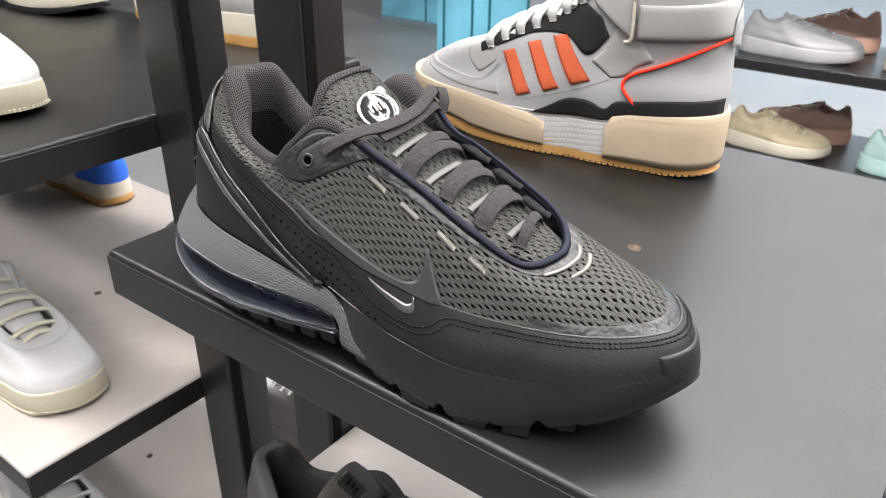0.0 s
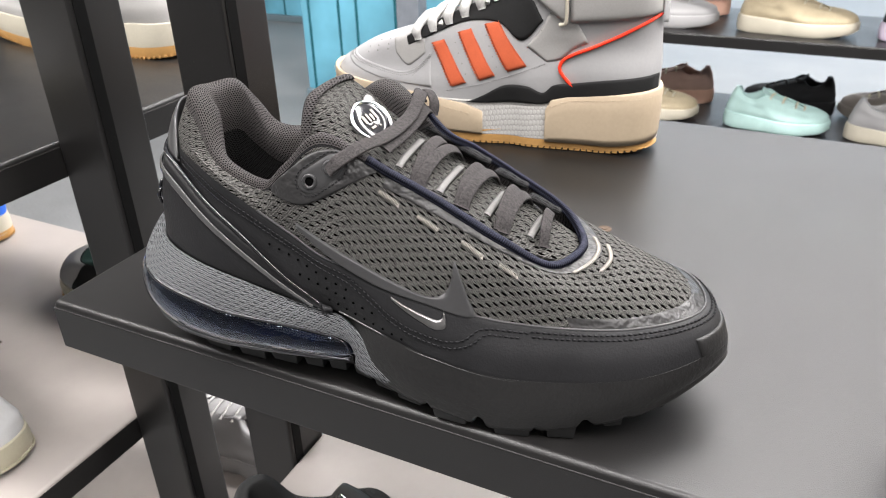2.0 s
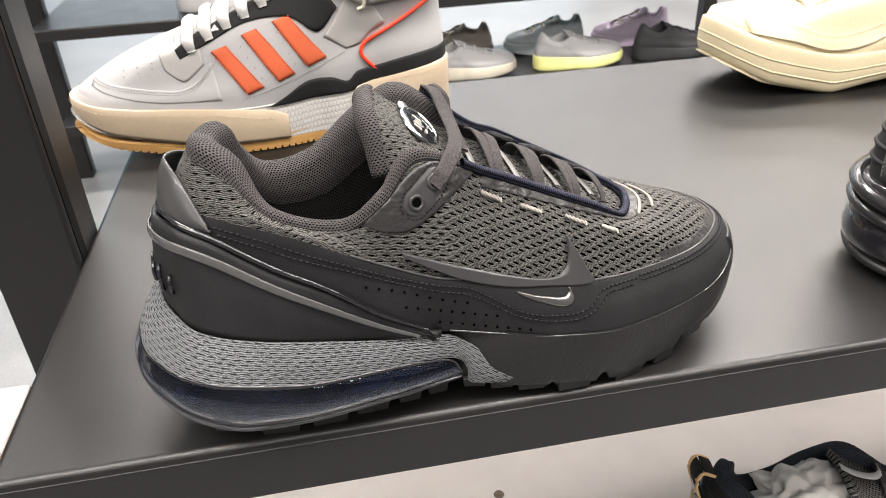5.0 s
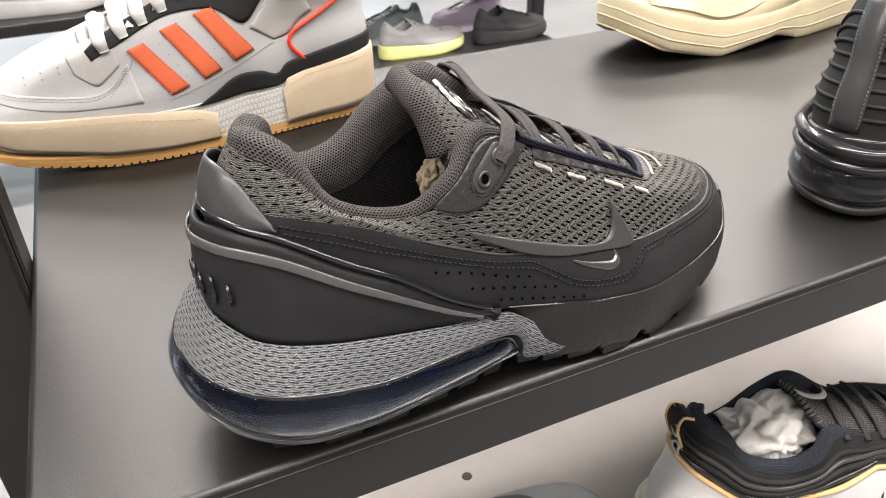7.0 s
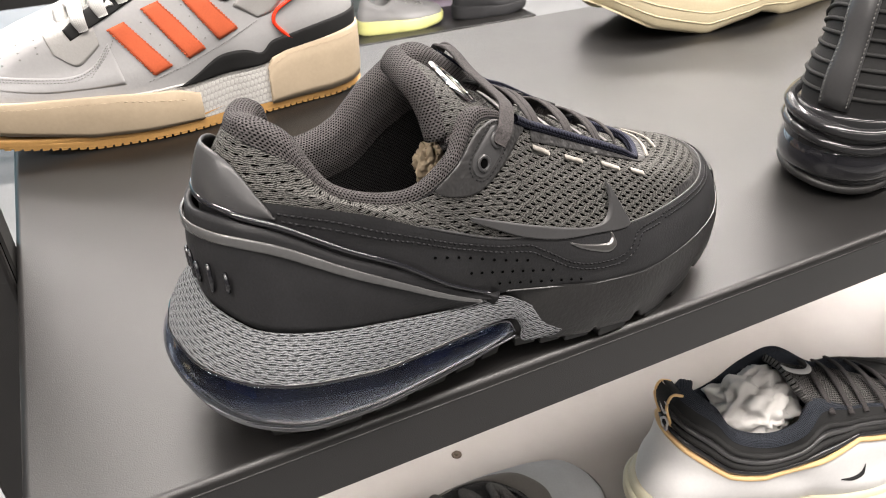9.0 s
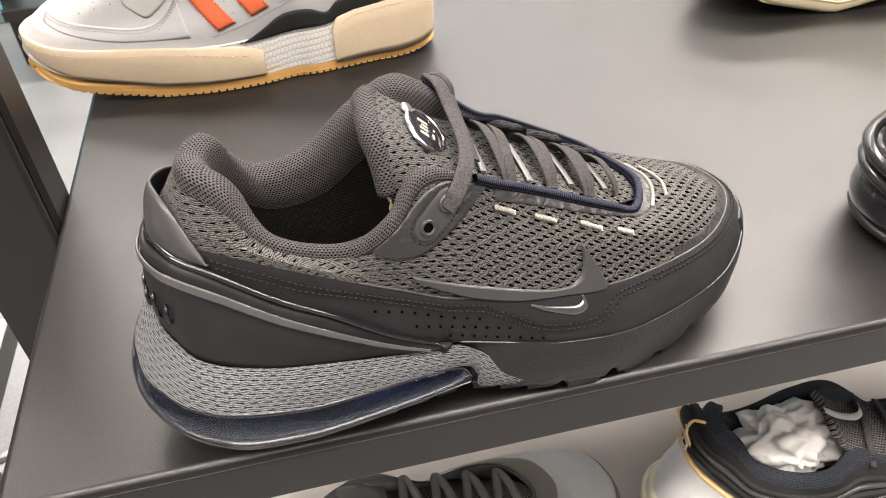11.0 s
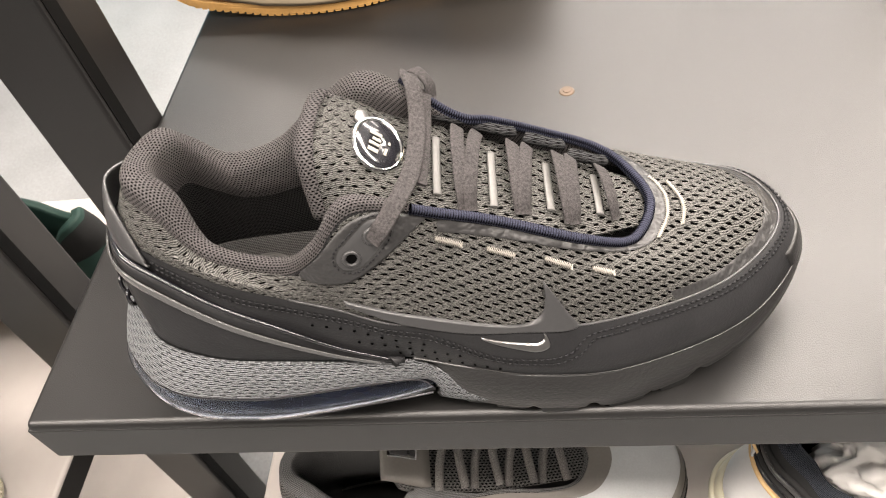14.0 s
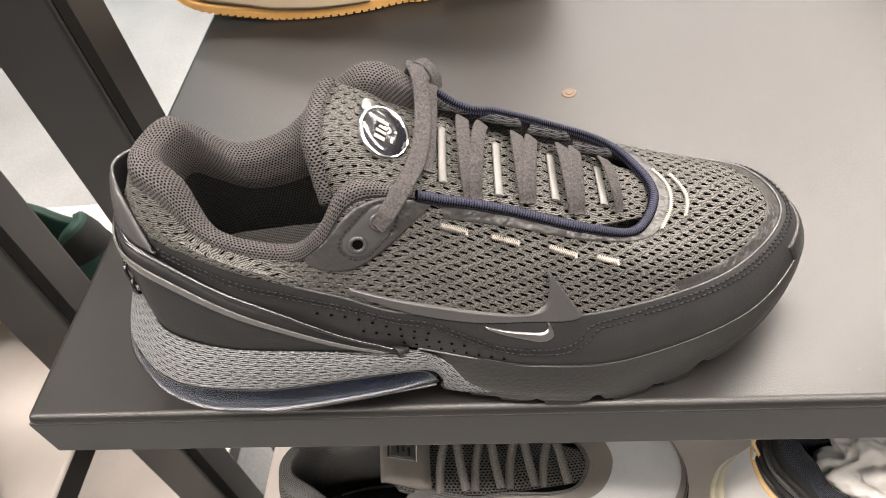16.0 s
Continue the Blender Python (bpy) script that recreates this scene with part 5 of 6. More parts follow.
hg[:, 2] = hf[:, 2] + np.interp(hf[:, 0], [0, 8, 16, 22, 27, HL], [5.2, 4.6, 3.9, 2.7, 2.2, 1.4])
hlast.loops[3] = (hg + ht) / 2 + outward(hg) * 0.25 + np.array([0, 0, 1.0]) * np.clip((hf[:, 0] - 17) / 6, 0, 1)[:, None] * 0.5
hlast.loops[1] = (hf + hg) / 2 + outward(hf) * 0.15
dress(hlast, hi, WHITE, PALE, COTTON, WHITE, laces=7, lace_w=0.5, n=240, m=40, reach=(0.75, 0.75))
hz = toe_rise(HL, 1.1, 0.2)
sole_unit(hlast, hi, GUM, lambda x: hz(x) + 0.15, 0.10, -1.5, "outsole", "gum rubber outsole", tuck=0.1)
teeth(hi, hlast, lambda x: hz(x) + 0.08, GUM, 0.58, 0.42, -0.25, 0.3)
QUILT = woven("pale_quilted_rubber", (0.44, 0.43, 0.41), 0.36, 0.26, rough=0.5, contrast=0.04, bump=0.35, depth=0.0006, gap=0.86)
sole_unit(hlast, hi, QUILT, lambda x: hz(x) + np.interp(x, [0, 20, HL], [0.42, 0.5, 0.8]), 0.16, 0.1, "sole_wall", "pale textured sole wall")


def side_patch(last, parent, name, top, bottom, material, label="", lift=0.1, lip=0.05, n=30, m=8, v_range=None):
    return sheet(name, patch(last, top, bottom, n=n, m=m, lift=lift, v_range=v_range), material, parent, label, lip=lip, flip=True, thick=0.04)


for tp, bt in ((((19.45, 7.3), (20.6, 6.9)), ((17.0, 3.85), (18.3, 3.35))), (((17.0, 8.45), (18.15, 8.05)), ((14.3, 4.7), (15.8, 4.15))), (((14.3, 9.35), (15.7, 8.95)), ((11.4, 5.7), (13.1, 5.15)))):
    side_patch(hlast, hi, "stripe", tp, bt, ORANGE, "orange suede stripe", n=9, m=16, lift=0.09)
    for (xa, za), (xb, zb_) in ((tp[0], bt[0]), (tp[1], bt[1])):
        ln, nr = line_on(hlast, [(xa, za), (xb, zb_)], n=60, lift=0.15)
        beads("stripe_stitching", ln, nr, 0.16, 0.05, 0.10, ORANGE, hi)
side_patch(hlast, hi, "eyestay", [(11.0, 11.2), (13.5, 12.0), (16.5, 10.75), (19.5, 9.25), (22.0, 7.95), (23.3, 7.1)], [(10.0, 9.7), (11.9, 7.9), (14.2, 9.2), (17.5, 9.0), (20.6, 7.6), (23.0, 6.4)], BLACK, "black suede eyestay", n=44, m=12)
side_patch(hlast, hi, "quarter_panel", [(8.2, 11.9), (9.5, 10.2), (10.2, 8.9), (11.5, 7.4)], [(5.9, 8.0), (7.2, 7.4), (8.3, 6.5), (9.6, 6.2)], PALE, "pale grey suede panel", n=20, m=12, lift=0.05)
SEAM = mat("grey_seam_thread", (0.20, 0.195, 0.19), 0.7, grain=900.0, bump=0.2, vary=0.15)
over_top = [(20.8, 6.0), (22.0, 4.6), (23.4, 4.0), (25.2, 4.1), (27.6, 4.5), (30.2, 4.9)]
side_patch(hlast, hi, "toe_overlay", over_top, [(20.3, 3.0), (21.6, 3.0), (23.0, 3.0), (25.2, 3.1), (27.8, 3.6), (30.4, 4.3)], WHITE, "white leather toe overlay", n=36, m=10, lift=0.03, lip=0.02)
for dz in (0.16, 0.34):
    ln, nr = line_on(hlast, [(x, z - dz) for x, z in over_top], n=140, lift=0.06)
    beads("toe_stitching", ln, nr, 0.13, 0.03, 0.09, SEAM, hi)
side_patch(hlast, hi, "eyestay_tab", [(21.5, 8.0), (22.6, 7.55), (23.9, 7.2), (24.6, 6.9)], [(21.3, 5.9), (22.2, 5.1), (23.1, 4.6), (24.3, 5.6)], PALE, "pale grey tab at the foot of the lacing", n=24, m=12, lift=0.05, lip=0.02)
for k in range(9):
    s0, v0 = hlast.find([25.2 + 1.15 * (k // 3)], [6.3 - 0.30 * (k // 3) + 0.42 * (k % 3) - .5], v_range=(2, 4))
    c0, n0 = hlast.at(s0, v0)[0], hlast.normal(s0, v0)[0]
    bm = bmesh.new()
    bmesh.ops.create_cone(bm, cap_ends=True, segments=8, radius1=0.0007, radius2=0.0006, depth=0.0004, matrix=Matrix.Translation(Vector(c0 + n0 * 0.03) * CM) @ Vector(n0).to_track_quat("Z", "Y").to_matrix().to_4x4())
    part("perforation", bm, SEAM, hi)
for r in range(2):
    for k in range(4):
        x0 = (15.9, 13.1)[r] + 0.42 * k - 0.1 * r
        s0, v0 = hlast.find([x0 + 1.2], [4.6 + 0.85 * k + 0.9 * r], v_range=(1, 4))
        c0, n0 = hlast.at(s0, v0)[0], hlast.normal(s0, v0)[0]
        bm = bmesh.new()
        bmesh.ops.create_cone(bm, cap_ends=True, segments=8, radius1=0.0006, radius2=0.0005, depth=0.0004, matrix=Matrix.Translation(Vector(c0 + n0 * 0.03) * CM) @ Vector(n0).to_track_quat("Z", "Y").to_matrix().to_4x4())
        part("perforation", bm, SEAM, hi)
ln, nr = line_on(hlast, [(0.2, 10.4), (3.0, 8.85), (5.3, 7.75), (7.2, 6.95), (8.1, 6.35), (8.3, 5.6), (7.6, 4.7), (6.7, 3.9)], n=90, lift=0.12)
tube("neon_piping", ln, 0.15, NEON, hi, "glowing red-orange piping", raw=True, k=8)
side_patch(hlast, hi, "wave_band", [(0.2, 5.35), (4.0, 4.95), (7.3, 4.5), (8.8, 4.25), (9.8, 3.5), (11.3, 4.0), (13.4, 3.95), (15.4, 2.9), (17.3, 1.9)], [(0.2, 3.6), (4.0, 3.2), (7.3, 2.9), (8.8, 2.8), (10.0, 2.2), (11.3, 2.2), (13.4, 2.1), (15.4, 2.0), (17.2, 1.75)], BLACK, "black wavy band over the sole", n=60, m=8, lift=0.22)
fl = spline(hf, 600, True)
ofl = outward(fl)


def wall_piece(idx, z0, z1, out, material, name, label):
    """A proud block of the sole's wall over a stretch of its edge."""
    b, o_ = fl[idx], ofl[idx]
    rows = []
    for q, w in ((1.0, .55), (.93, .9), (.5, 1.0), (.1, .95), (.0, .7)):
        r = b + o_ * out * w
        r[:, 2] = z0(b[:, 0]) + (z1(b[:, 0]) - z0(b[:, 0])) * q
        rows.append(r)
    return sheet(name, np.stack(rows, axis=1), material, hi, label, thick=0.4, flip=True)


stop = int(np.argmin(np.abs(fl[:300, 0] - 9.6)))
go = int(np.argmin(np.abs(fl[:300, 0] - 15.6)))
med_stop = 300 + int(np.argmin(np.abs(fl[300:, 0] - 9.6)))
med_go = 300 + int(np.argmin(np.abs(fl[300:, 0] - 15.6)))
heel_i = np.r_[np.arange(med_stop, 600), np.arange(0, stop)]
wall_piece(heel_i, lambda x: hz(x) + 0.42, lambda x: np.interp(x, [0, 7.5, 9.0, 9.7], [4.1, 3.4, 2.9, 1.6]), 0.42, CREAM, "heel_wall", "cream rubber heel wall")
wall_piece(np.arange(go, med_go), lambda x: hz(x) + np.interp(x, [0, 20, HL], [0.44, 0.52, 0.82]), lambda x: np.interp(x, [15.5, 17.5, 21, 27, HL], [1.6, 2.0, 2.4, 2.8, 3.4]), 0.36, CREAM, "toe_wall", "cream rubber toe wall")
for idx, zc in ((heel_i, lambda x: np.interp(x, [0, 7.5, 9.5], [3.5, 2.9, 2.0])), (np.arange(go + 10, med_go - 10), lambda x: np.interp(x, [15.5, 21, 27, HL], [1.4, 1.9, 2.3, 2.9]))):
    p = fl[idx] + ofl[idx] * 0.42
    p[:, 2] = zc(p[:, 0])
    beads("sole_stitching", p, ofl[idx], 0.30, 0.022, 0.18, CREAM, hi)
side_patch(hlast, hi, "ankle_strap", [(0.3, 13.3), (3.5, 12.9), (7.4, 12.6)], [(0.3, 10.4), (3.5, 10.1), (7.4, 9.8)], PALE, "pale grey leather ankle strap", n=24, m=12, lift=0.3, lip=0.12)
side_patch(hlast, hi, "strap_front", [(7.9, 13.6), (10.0, 14.2), (12.2, 13.9)], [(7.6, 9.6), (8.6, 10.2), (11.8, 12.2)], PALE, "", n=20, m=10, lift=0.35, lip=0.12)
ring_, _ = line_on(hlast, [(7.7, 13.0), (7.65, 11.5), (7.75, 9.9), (8.3, 9.6)], n=30, lift=0.55)
tube("strap_ring", ring_, 0.16, OFFWHITE, hi, "white plastic strap loop", raw=True, k=8)
side_patch(hlast, hi, "heel_strip", [(-0.2, 13.5), (0.4, 13.5), (0.8, 13.4)], [(-0.1, 9.5), (0.3, 9.4), (0.6, 9.6)], WHITE, "white pull strip", n=8, m=12, lift=0.5)
for pts in ([(9.7, 6.0), (12.5, 4.9), (16.5, 3.6), (19.0, 2.9)], [(19.9, 7.0), (21.0, 5.2), (22.5, 3.6)], [(10.2, 8.9), (9.0, 7.8), (6.5, 7.7)]):
    ln, nr = line_on(hlast, pts, n=120, lift=0.03)
    beads("stitching", ln, nr, 0.16, 0.03, 0.09, SEAM, hi)

# white laces looped over the black eyestay
for q in np.linspace(0, 1, 7):
    lx = 13.3 + 8.7 * q
    ztop = float(np.interp(lx, [12.6, 14.5, 17.0, 20.3, 22.8], [13.4, 12.0, 10.55, 8.9, 7.5]))
    s0, v0 = hlast.find([lx, lx + 0.1], [ztop - 1.0, ztop - 0.35], v_range=(2.2, 4))
    pa = hlast.at(s0, v0) + hlast.normal(s0, v0) * np.array([[0.15], [0.5]])
    over = [tuple(pa[0]), tuple(pa[1]), (lx + .2, -1.6, ztop + 0.75), (lx + .3, -0.2, ztop + 1.0), (lx + .3, 1.6, ztop + 0.6)]
    tube("lace_loop", over, [0.34, 0.50, 0.52, 0.46, 0.40], COTTON, hi, "thick white flat lace", n=30, k=12, flat=0.5, up=(0.3, -0.6, 0.7), square=0.8)

# the finished high-top: shorter behind, a long toe, a thicker cup sole
for piece in hi.children:
    co = np.empty(len(piece.data.vertices) * 3)
    piece.data.vertices.foreach_get("co", co)
    co = co.reshape(-1, 3)
    co[:, 0] = np.where(co[:, 0] < 0.16, co[:, 0] * 0.89, 0.1424 + (co[:, 0] - 0.16) * 1.015)
    co[:, 2] = np.where(co[:, 2] < 0.019, co[:, 2] * 1.851, co[:, 2] * 0.93 + 0.0175)
    piece.data.vertices.foreach_set("co", co.ravel())
    piece.data.update()

# black trainer with a long air window
bk = thing("black_trainer", "black ribbed leather trainer with glossy sole and air window", "shoe", place(0.447, 0.056, SHELF, 16))
bl = sneaker_last(30.0, 5.2, 3.2, 0.95, 0.95)
dress(bl, bk, BLACK, INK, LACE, BLACK, n=180, m=30)
bz = toe_rise(30, 1.6, 1.2)
sole_unit(bl, bk, SHINY, bz, 0.55, 0.2, "midsole", "glossy black sculpted midsole")
for vv in np.linspace(0.6, 3.4, 8):
    ss = np.linspace(-0.22, 0.30, 90)
    tube("rib", bl.at(ss, vv) + bl.normal(ss, vv) * 0.04, 0.13, BLACK, bk, "", raw=True, k=6)
f_ = spline(bl.loops[0], 300, True)
o_ = outward(f_)
idx = np.r_[np.arange(258, 300), np.arange(0, 70)]
for zc, rr, mt in ((4.7, 0.42, SHINY), (3.75, 0.36, SHINY), (0.95, 0.30, RUBBER)):
    p = f_[idx] + o_[idx] * (0.55 if zc > 1 else 0.3)
    p[:, 2] = zc + 0.25 * np.sin(np.linspace(0, 9, len(idx)))
    tube("sole_ridge", p, rr, mt, bk, "", raw=True, k=8)
p = f_[idx] + o_[idx] * 0.42
win = np.stack([p + np.array([0, 0, 1.0]) * (zc - p[:, 2:3]) + o_[idx] * q for zc, q in ((3.3, 0), (2.9, .25), (2.2, .35), (1.6, .25), (1.3, 0))], axis=1)
sheet("air_window", win, GLOSS, bk, "glossy dark air window", flip=True)
sheet("heel_strip", np.stack([bl.at(np.array([q] * 12) % 1, np.linspace(0.2, 4, 12)) + bl.normal(np.array([q] * 12), np.linspace(0.2, 4, 12)) * 0.2 for q in (-0.02, -0.007, 0.007, 0.02)], axis=0), TPU, bk, "dark grey heel strip", thick=0.05)
for q in (-0.017, 0.017):
    vv = np.linspace(0.3, 3.9, 60)
    beads("stitching", bl.at(np.full(60, q) % 1, vv) + bl.normal(np.full(60, q), vv) * 0.22, bl.normal(np.full(60, q), vv), 0.16, 0.04, 0.08, STRAP, bk)

# cream chunky trainer
ck = thing("cream_trainer", "cream chunky trainer with a sculpted split sole", "shoe", place(0.842, 0.385, SHELF, 3, True))
cl = sneaker_last(33.0, 4.2, 3.0, 0.95, 1.0)
cl.loops[0][:, 2] += np.interp(cl.loops[0][:, 0], [24, 29, 33], [0, 0.8, 2.2])
cl.loops[1][:, 2] += np.interp(cl.loops[1][:, 0], [24, 29, 33], [0, 0.8, 2.0])
cl.loops[2][:, 2] += np.interp(cl.loops[2][:, 0], [24, 29, 33], [0, 0.6, 1.6])
dress(cl, ck, BUTTER, BUTTER, IVLACE, BUTTER, n=180, m=30)
cz = toe_rise(33, 3.2, 0.5, 1.1)
sole_unit(cl, ck, BUTTER, cz, 0.5, 0.5, "midsole", "cream sculpted foam sole")
for tp, bt in (([(31.5, 6.6), (28.0, 6.2), (24.0, 5.0), (20.0, 5.6), (16.5, 7.2)], [(31.3, 5.6), (28.0, 4.9), (24.0, 3.8), (20.0, 4.4), (16.5, 6.2)]), ([(19.5, 8.2), (17.0, 8.6), (14.0, 7.6), (11.0, 7.9)], [(19.5, 7.9), (17.0, 7.6), (14.0, 6.2), (11.0, 7.5)]), ([(9.0, 9.0), (6.0, 8.5), (2.5, 8.2)], [(9.0, 8.2), (6.0, 6.5), (2.5, 5.6)])):
    side_patch(cl, ck, "overlay", tp, bt, BUTTER, "", n=34, m=9, lift=0.12, lip=0.12)
f_ = spline(cl.loops[0], 400, True)
o_ = outward(f_)
for zf, rr in ((0.35, 0.09), (0.7, 0.08)):
    p = f_ + o_ * 0.46
    p[:, 2] = cz(f_[:, 0]) + (f_[:, 2] - cz(f_[:, 0])) * zf
    tube("sole_line", p, rr, BUTTER, ck, "", raw=True, k=6, closed=True)

# below: grey runner and the black, white and sand trainer stuffed with paper
gr = thing("grey_runner", "charcoal runner with grey suede toe and a badge on its tongue", "shoe", place(0.032, 0.052, 0.50, 6))
gl = sneaker_last(31.0, 3.4, 2.6, 1.05, 0.98, 2.0)
dress(gl, gr, DARKNET, DIMLINE, LACE, DARKNET, laces=0, n=200, m=34)
gz = toe_rise(31.0, 1.2)
sole_unit(gl, gr, RUBBER, gz, 0.35, 0.3, "midsole", "black rubber midsole")
sa = np.linspace(8.6 / N_, 14.4 / N_, 60)
sheet("toe_panel", gl.grid(sa, np.linspace(0.6, 3.85, 24), 0.07), GREYM, gr, "grey suede toe panel", lip=0.05)
sheet("toe_bumper", gl.grid(np.linspace(9.2 / N_, 13.8 / N_, 50), np.linspace(0, 1.3, 10), 0.16), TAUPE, gr, "taupe toe bumper", lip=0.06)
sheet("heel_panel", gl.grid(np.linspace(-0.2, 0.2, 50), np.linspace(0, 2.2, 14), 0.1), TAUPE, gr, "taupe heel panel", lip=0.05)
gt = gl.loops[-1]
sheet("eyestay", gl.grid(np.linspace(6.5 / N_, 16.5 / N_, 80), np.linspace(3.45, 4.0, 10), 0.1), TAUPE, gr, "taupe eyestay", lip=0.05)
oc = (gt[6] + gt[17]) / 2
tipg = gt[11]
for q in (0.10, 0.30, 0.50, 0.70):
    cx = oc * (1 - q) + tipg * q
    wl = 2.3 - 0.9 * q
    loop = [cx + np.array([dx, dy, dz]) for dx, dy, dz in ((-0.1, -wl - .3, 0.0), (0.1, -wl * .5, 0.75), (0.35, 0, 0.95), (0.6, wl * .5, 0.75), (0.9, wl, 0.35), (1.25, wl * .5, 0.65), (1.4, 0, 0.75), (1.5, -wl * .5, 0.55), (1.7, -wl - .2, -0.2))]
    tube("lace", loop, 0.30, GREYLACE, gr, "thick round charcoal lace", n=44, k=10)
crown = [[oc + np.array([dx, dy * (2.4 - 0.1 * abs(dx)), dz - 0.5 * dy * dy]) for dy in np.linspace(-1, 1, 13)] for dx, dz in ((-2.6, 1.95), (-2.3, 2.0), (-1.6, 1.7), (-0.8, 1.2), (0.0, 0.75), (0.6, 0.5))]
sheet("tongue_top", np.array(crown), TAUPE, gr, "plain taupe tongue top", thick=0.3)
bm = box_bm(-.011, .011, -.007, .007, 0, .002, .0012, 3)
fr_m = Matrix.Translation(Vector(oc + np.array([-1.2, 0, 1.35])) * CM) @ Euler((0, radians(33), 0)).to_matrix().to_4x4()
bmesh.ops.transform(bm, verts=bm.verts, matrix=fr_m)
bdg = part("tongue_badge", bm, CHROME, gr, "chrome framed badge")
bm = box_bm(-.0092, .0092, -.0052, .0052, 0.0018, .0026, .0004)
bmesh.ops.transform(bm, verts=bm.verts, matrix=fr_m)
part("badge_face", bm, TPU, bdg)
for u0, v0, a_, b_ in ((-.004, 0.0, .0008, .006), (.0, .001, .0008, .005), (.004, -.001, .0008, .006)):
    bm = box_bm(u0 - a_, u0 + a_, v0 - b_ / 2, v0 + b_ / 2, .0026, .0030)
    bmesh.ops.transform(bm, verts=bm.verts, matrix=fr_m)
    part("badge_mark", bm, GLOSS, bdg)

pp = thing("stuffed_trainer", "black and off-white trainer with sand piping, stuffed with paper", "shoe", place(0.364, 0.068, 0.50, -9))
pl = sneaker_last(31.5, 4.6, 3.2, 1.12, 1.0)
dress(pl, pp, BLACK, INK, LACE, DARKNET, laces=6, n=200, m=34)
pz = toe_rise(31.5, 1.4, 0.9)
sole_unit(pl, pp, BLACK, pz, 0.25, -2.6, "outsole", "black rubber outsole")
sole_unit(pl, pp, IVORYFOAM, lambda x: pz(x) + 1.1, 0.75, 0.45, "midsole", "ivory foam midsole")
pf = spline(pl.loops[0], 400, True)
po_ = outward(pf)
for zf, rr, out in ((0.72, 0.38, 0.62), (0.45, 0.22, 0.72)):
    line = pf + po_ * out
    line[:, 2] = pz(pf[:, 0]) + 1.1 + (pf[:, 2] - pz(pf[:, 0]) - 1.1) * zf + 0.25 * np.sin(pf[:, 0] * 0.42)
    tube("sole_line", line, rr, IVORYFOAM, pp, "rounded ivory ridge of the sole", raw=True, k=8, closed=True)


def wave_height(last, s):
    """Where the sand piping runs on the skin: up at the heel, low under the collar, up again at the instep."""
    x = last.at(s, 1.5)[:, 0]
    want = np.interp(x, [-0.5, 2, 5, 8, 12, 16, 20, 26, 31], [11.6, 9.9, 8.0, 7.4, 8.0, 8.6, 7.6, 5.9, 5.6])
    v = np.full(len(s), 1.5)
    for _ in range(12):
        z = last.at(s, v)[:, 2]
        dz = (last.at(s, v + 0.01)[:, 2] - z) / 0.01
        v = np.clip(v + np.clip((want - z) / np.maximum(dz, 0.4), -0.3, 0.3), 0.3, 3.2)
    return v


sw_ = S_all[::4]
vg = wave_height(pl, sw_)
wv = np.linspace(0, 1, 18)
SS, VV = np.repeat(sw_[:, None], 18, 1), vg[:, None] * wv[None, :]
sheet("side_panel", pl.at(SS, VV) + pl.normal(SS, VV) * 0.10, COURT, pp, "off-white leather side panel", wrap=True, lip=0.05)
tube("sand_piping", pl.at(sw_, vg) + pl.normal(sw_, vg) * 0.12, 0.22, GOLD, pp, "sand piping", raw=True, k=8, closed=True)
for q, mt, rr in ((0.2, SHINY, 0.22), (0.4, BLACK, 0.24), (0.6, TPU, 0.2), (0.8, BLACK, 0.22)):
    vv = vg + (3.75 - vg) * q
    tube("rib", pl.at(sw_, vv) + pl.normal(sw_, vv) * 0.05, rr, mt, pp, "", raw=True, k=8, closed=True)
for q in (0.32, 0.7):
    vv = vg + (3.75 - vg) * q
    beads("stitching", pl.at(sw_[:115], vv[:115]) + pl.normal(sw_[:115], vv[:115]) * 0.12, pl.normal(sw_[:115], vv[:115]), 0.18, 0.04, 0.1, TPU, pp)
ph = pl.loops[-1][0]
tube("pull_tab", [ph + np.array([0.1, 0, -3.2]), ph + np.array([-.9, 0, -1.6]), ph + np.array([-1.4, 0, .0]), ph + np.array([-1.1, 0, 1.0]), ph + np.array([-.3, 0, .7])], 0.85, BLACK, pp, "black webbing pull tab", n=24, k=10, flat=0.16, up=(1, 0, 0.2))
for side in (-.82, .82):
    tube("tab_edge", [ph + np.array([0.0, side, -4.2]), ph + np.array([-1.0, side, -1.6]), ph + np.array([-1.5, side, .0]), ph + np.array([-1.2, side, 1.0]), ph + np.array([-.3, side, .7])], 0.11, GOLD, pp, "sand edge of the pull tab", n=24, k=6)
for q in (-.3, -2.2):
    blot = [(ph[0] - 1.42 + 0.18 * abs(q + .3) + 0.03 * math.cos(a), 0.42 * math.cos(a) * (1 + 0.3 * math.cos(3 * a)), ph[2] + q + 0.5 * math.sin(a)) for a in np.linspace(0, 6.28, 13)]
    tube("tab_print", blot, 0.10, COTTON, pp, "small white print", n=30, k=6)
sheet("side_mark", patch(pl, [(14.6, 5.75), (15.7, 5.6), (16.6, 5.75), (17.0, 6.3)], [(14.6, 5.65), (15.8, 5.25), (16.9, 5.4), (17.05, 6.25)], n=18, m=5, lift=0.18), BLACK, pp, "small black flash", lip=0.05, flip=True)
po = (pl.loops[-1][6] + pl.loops[-1][17]) / 2
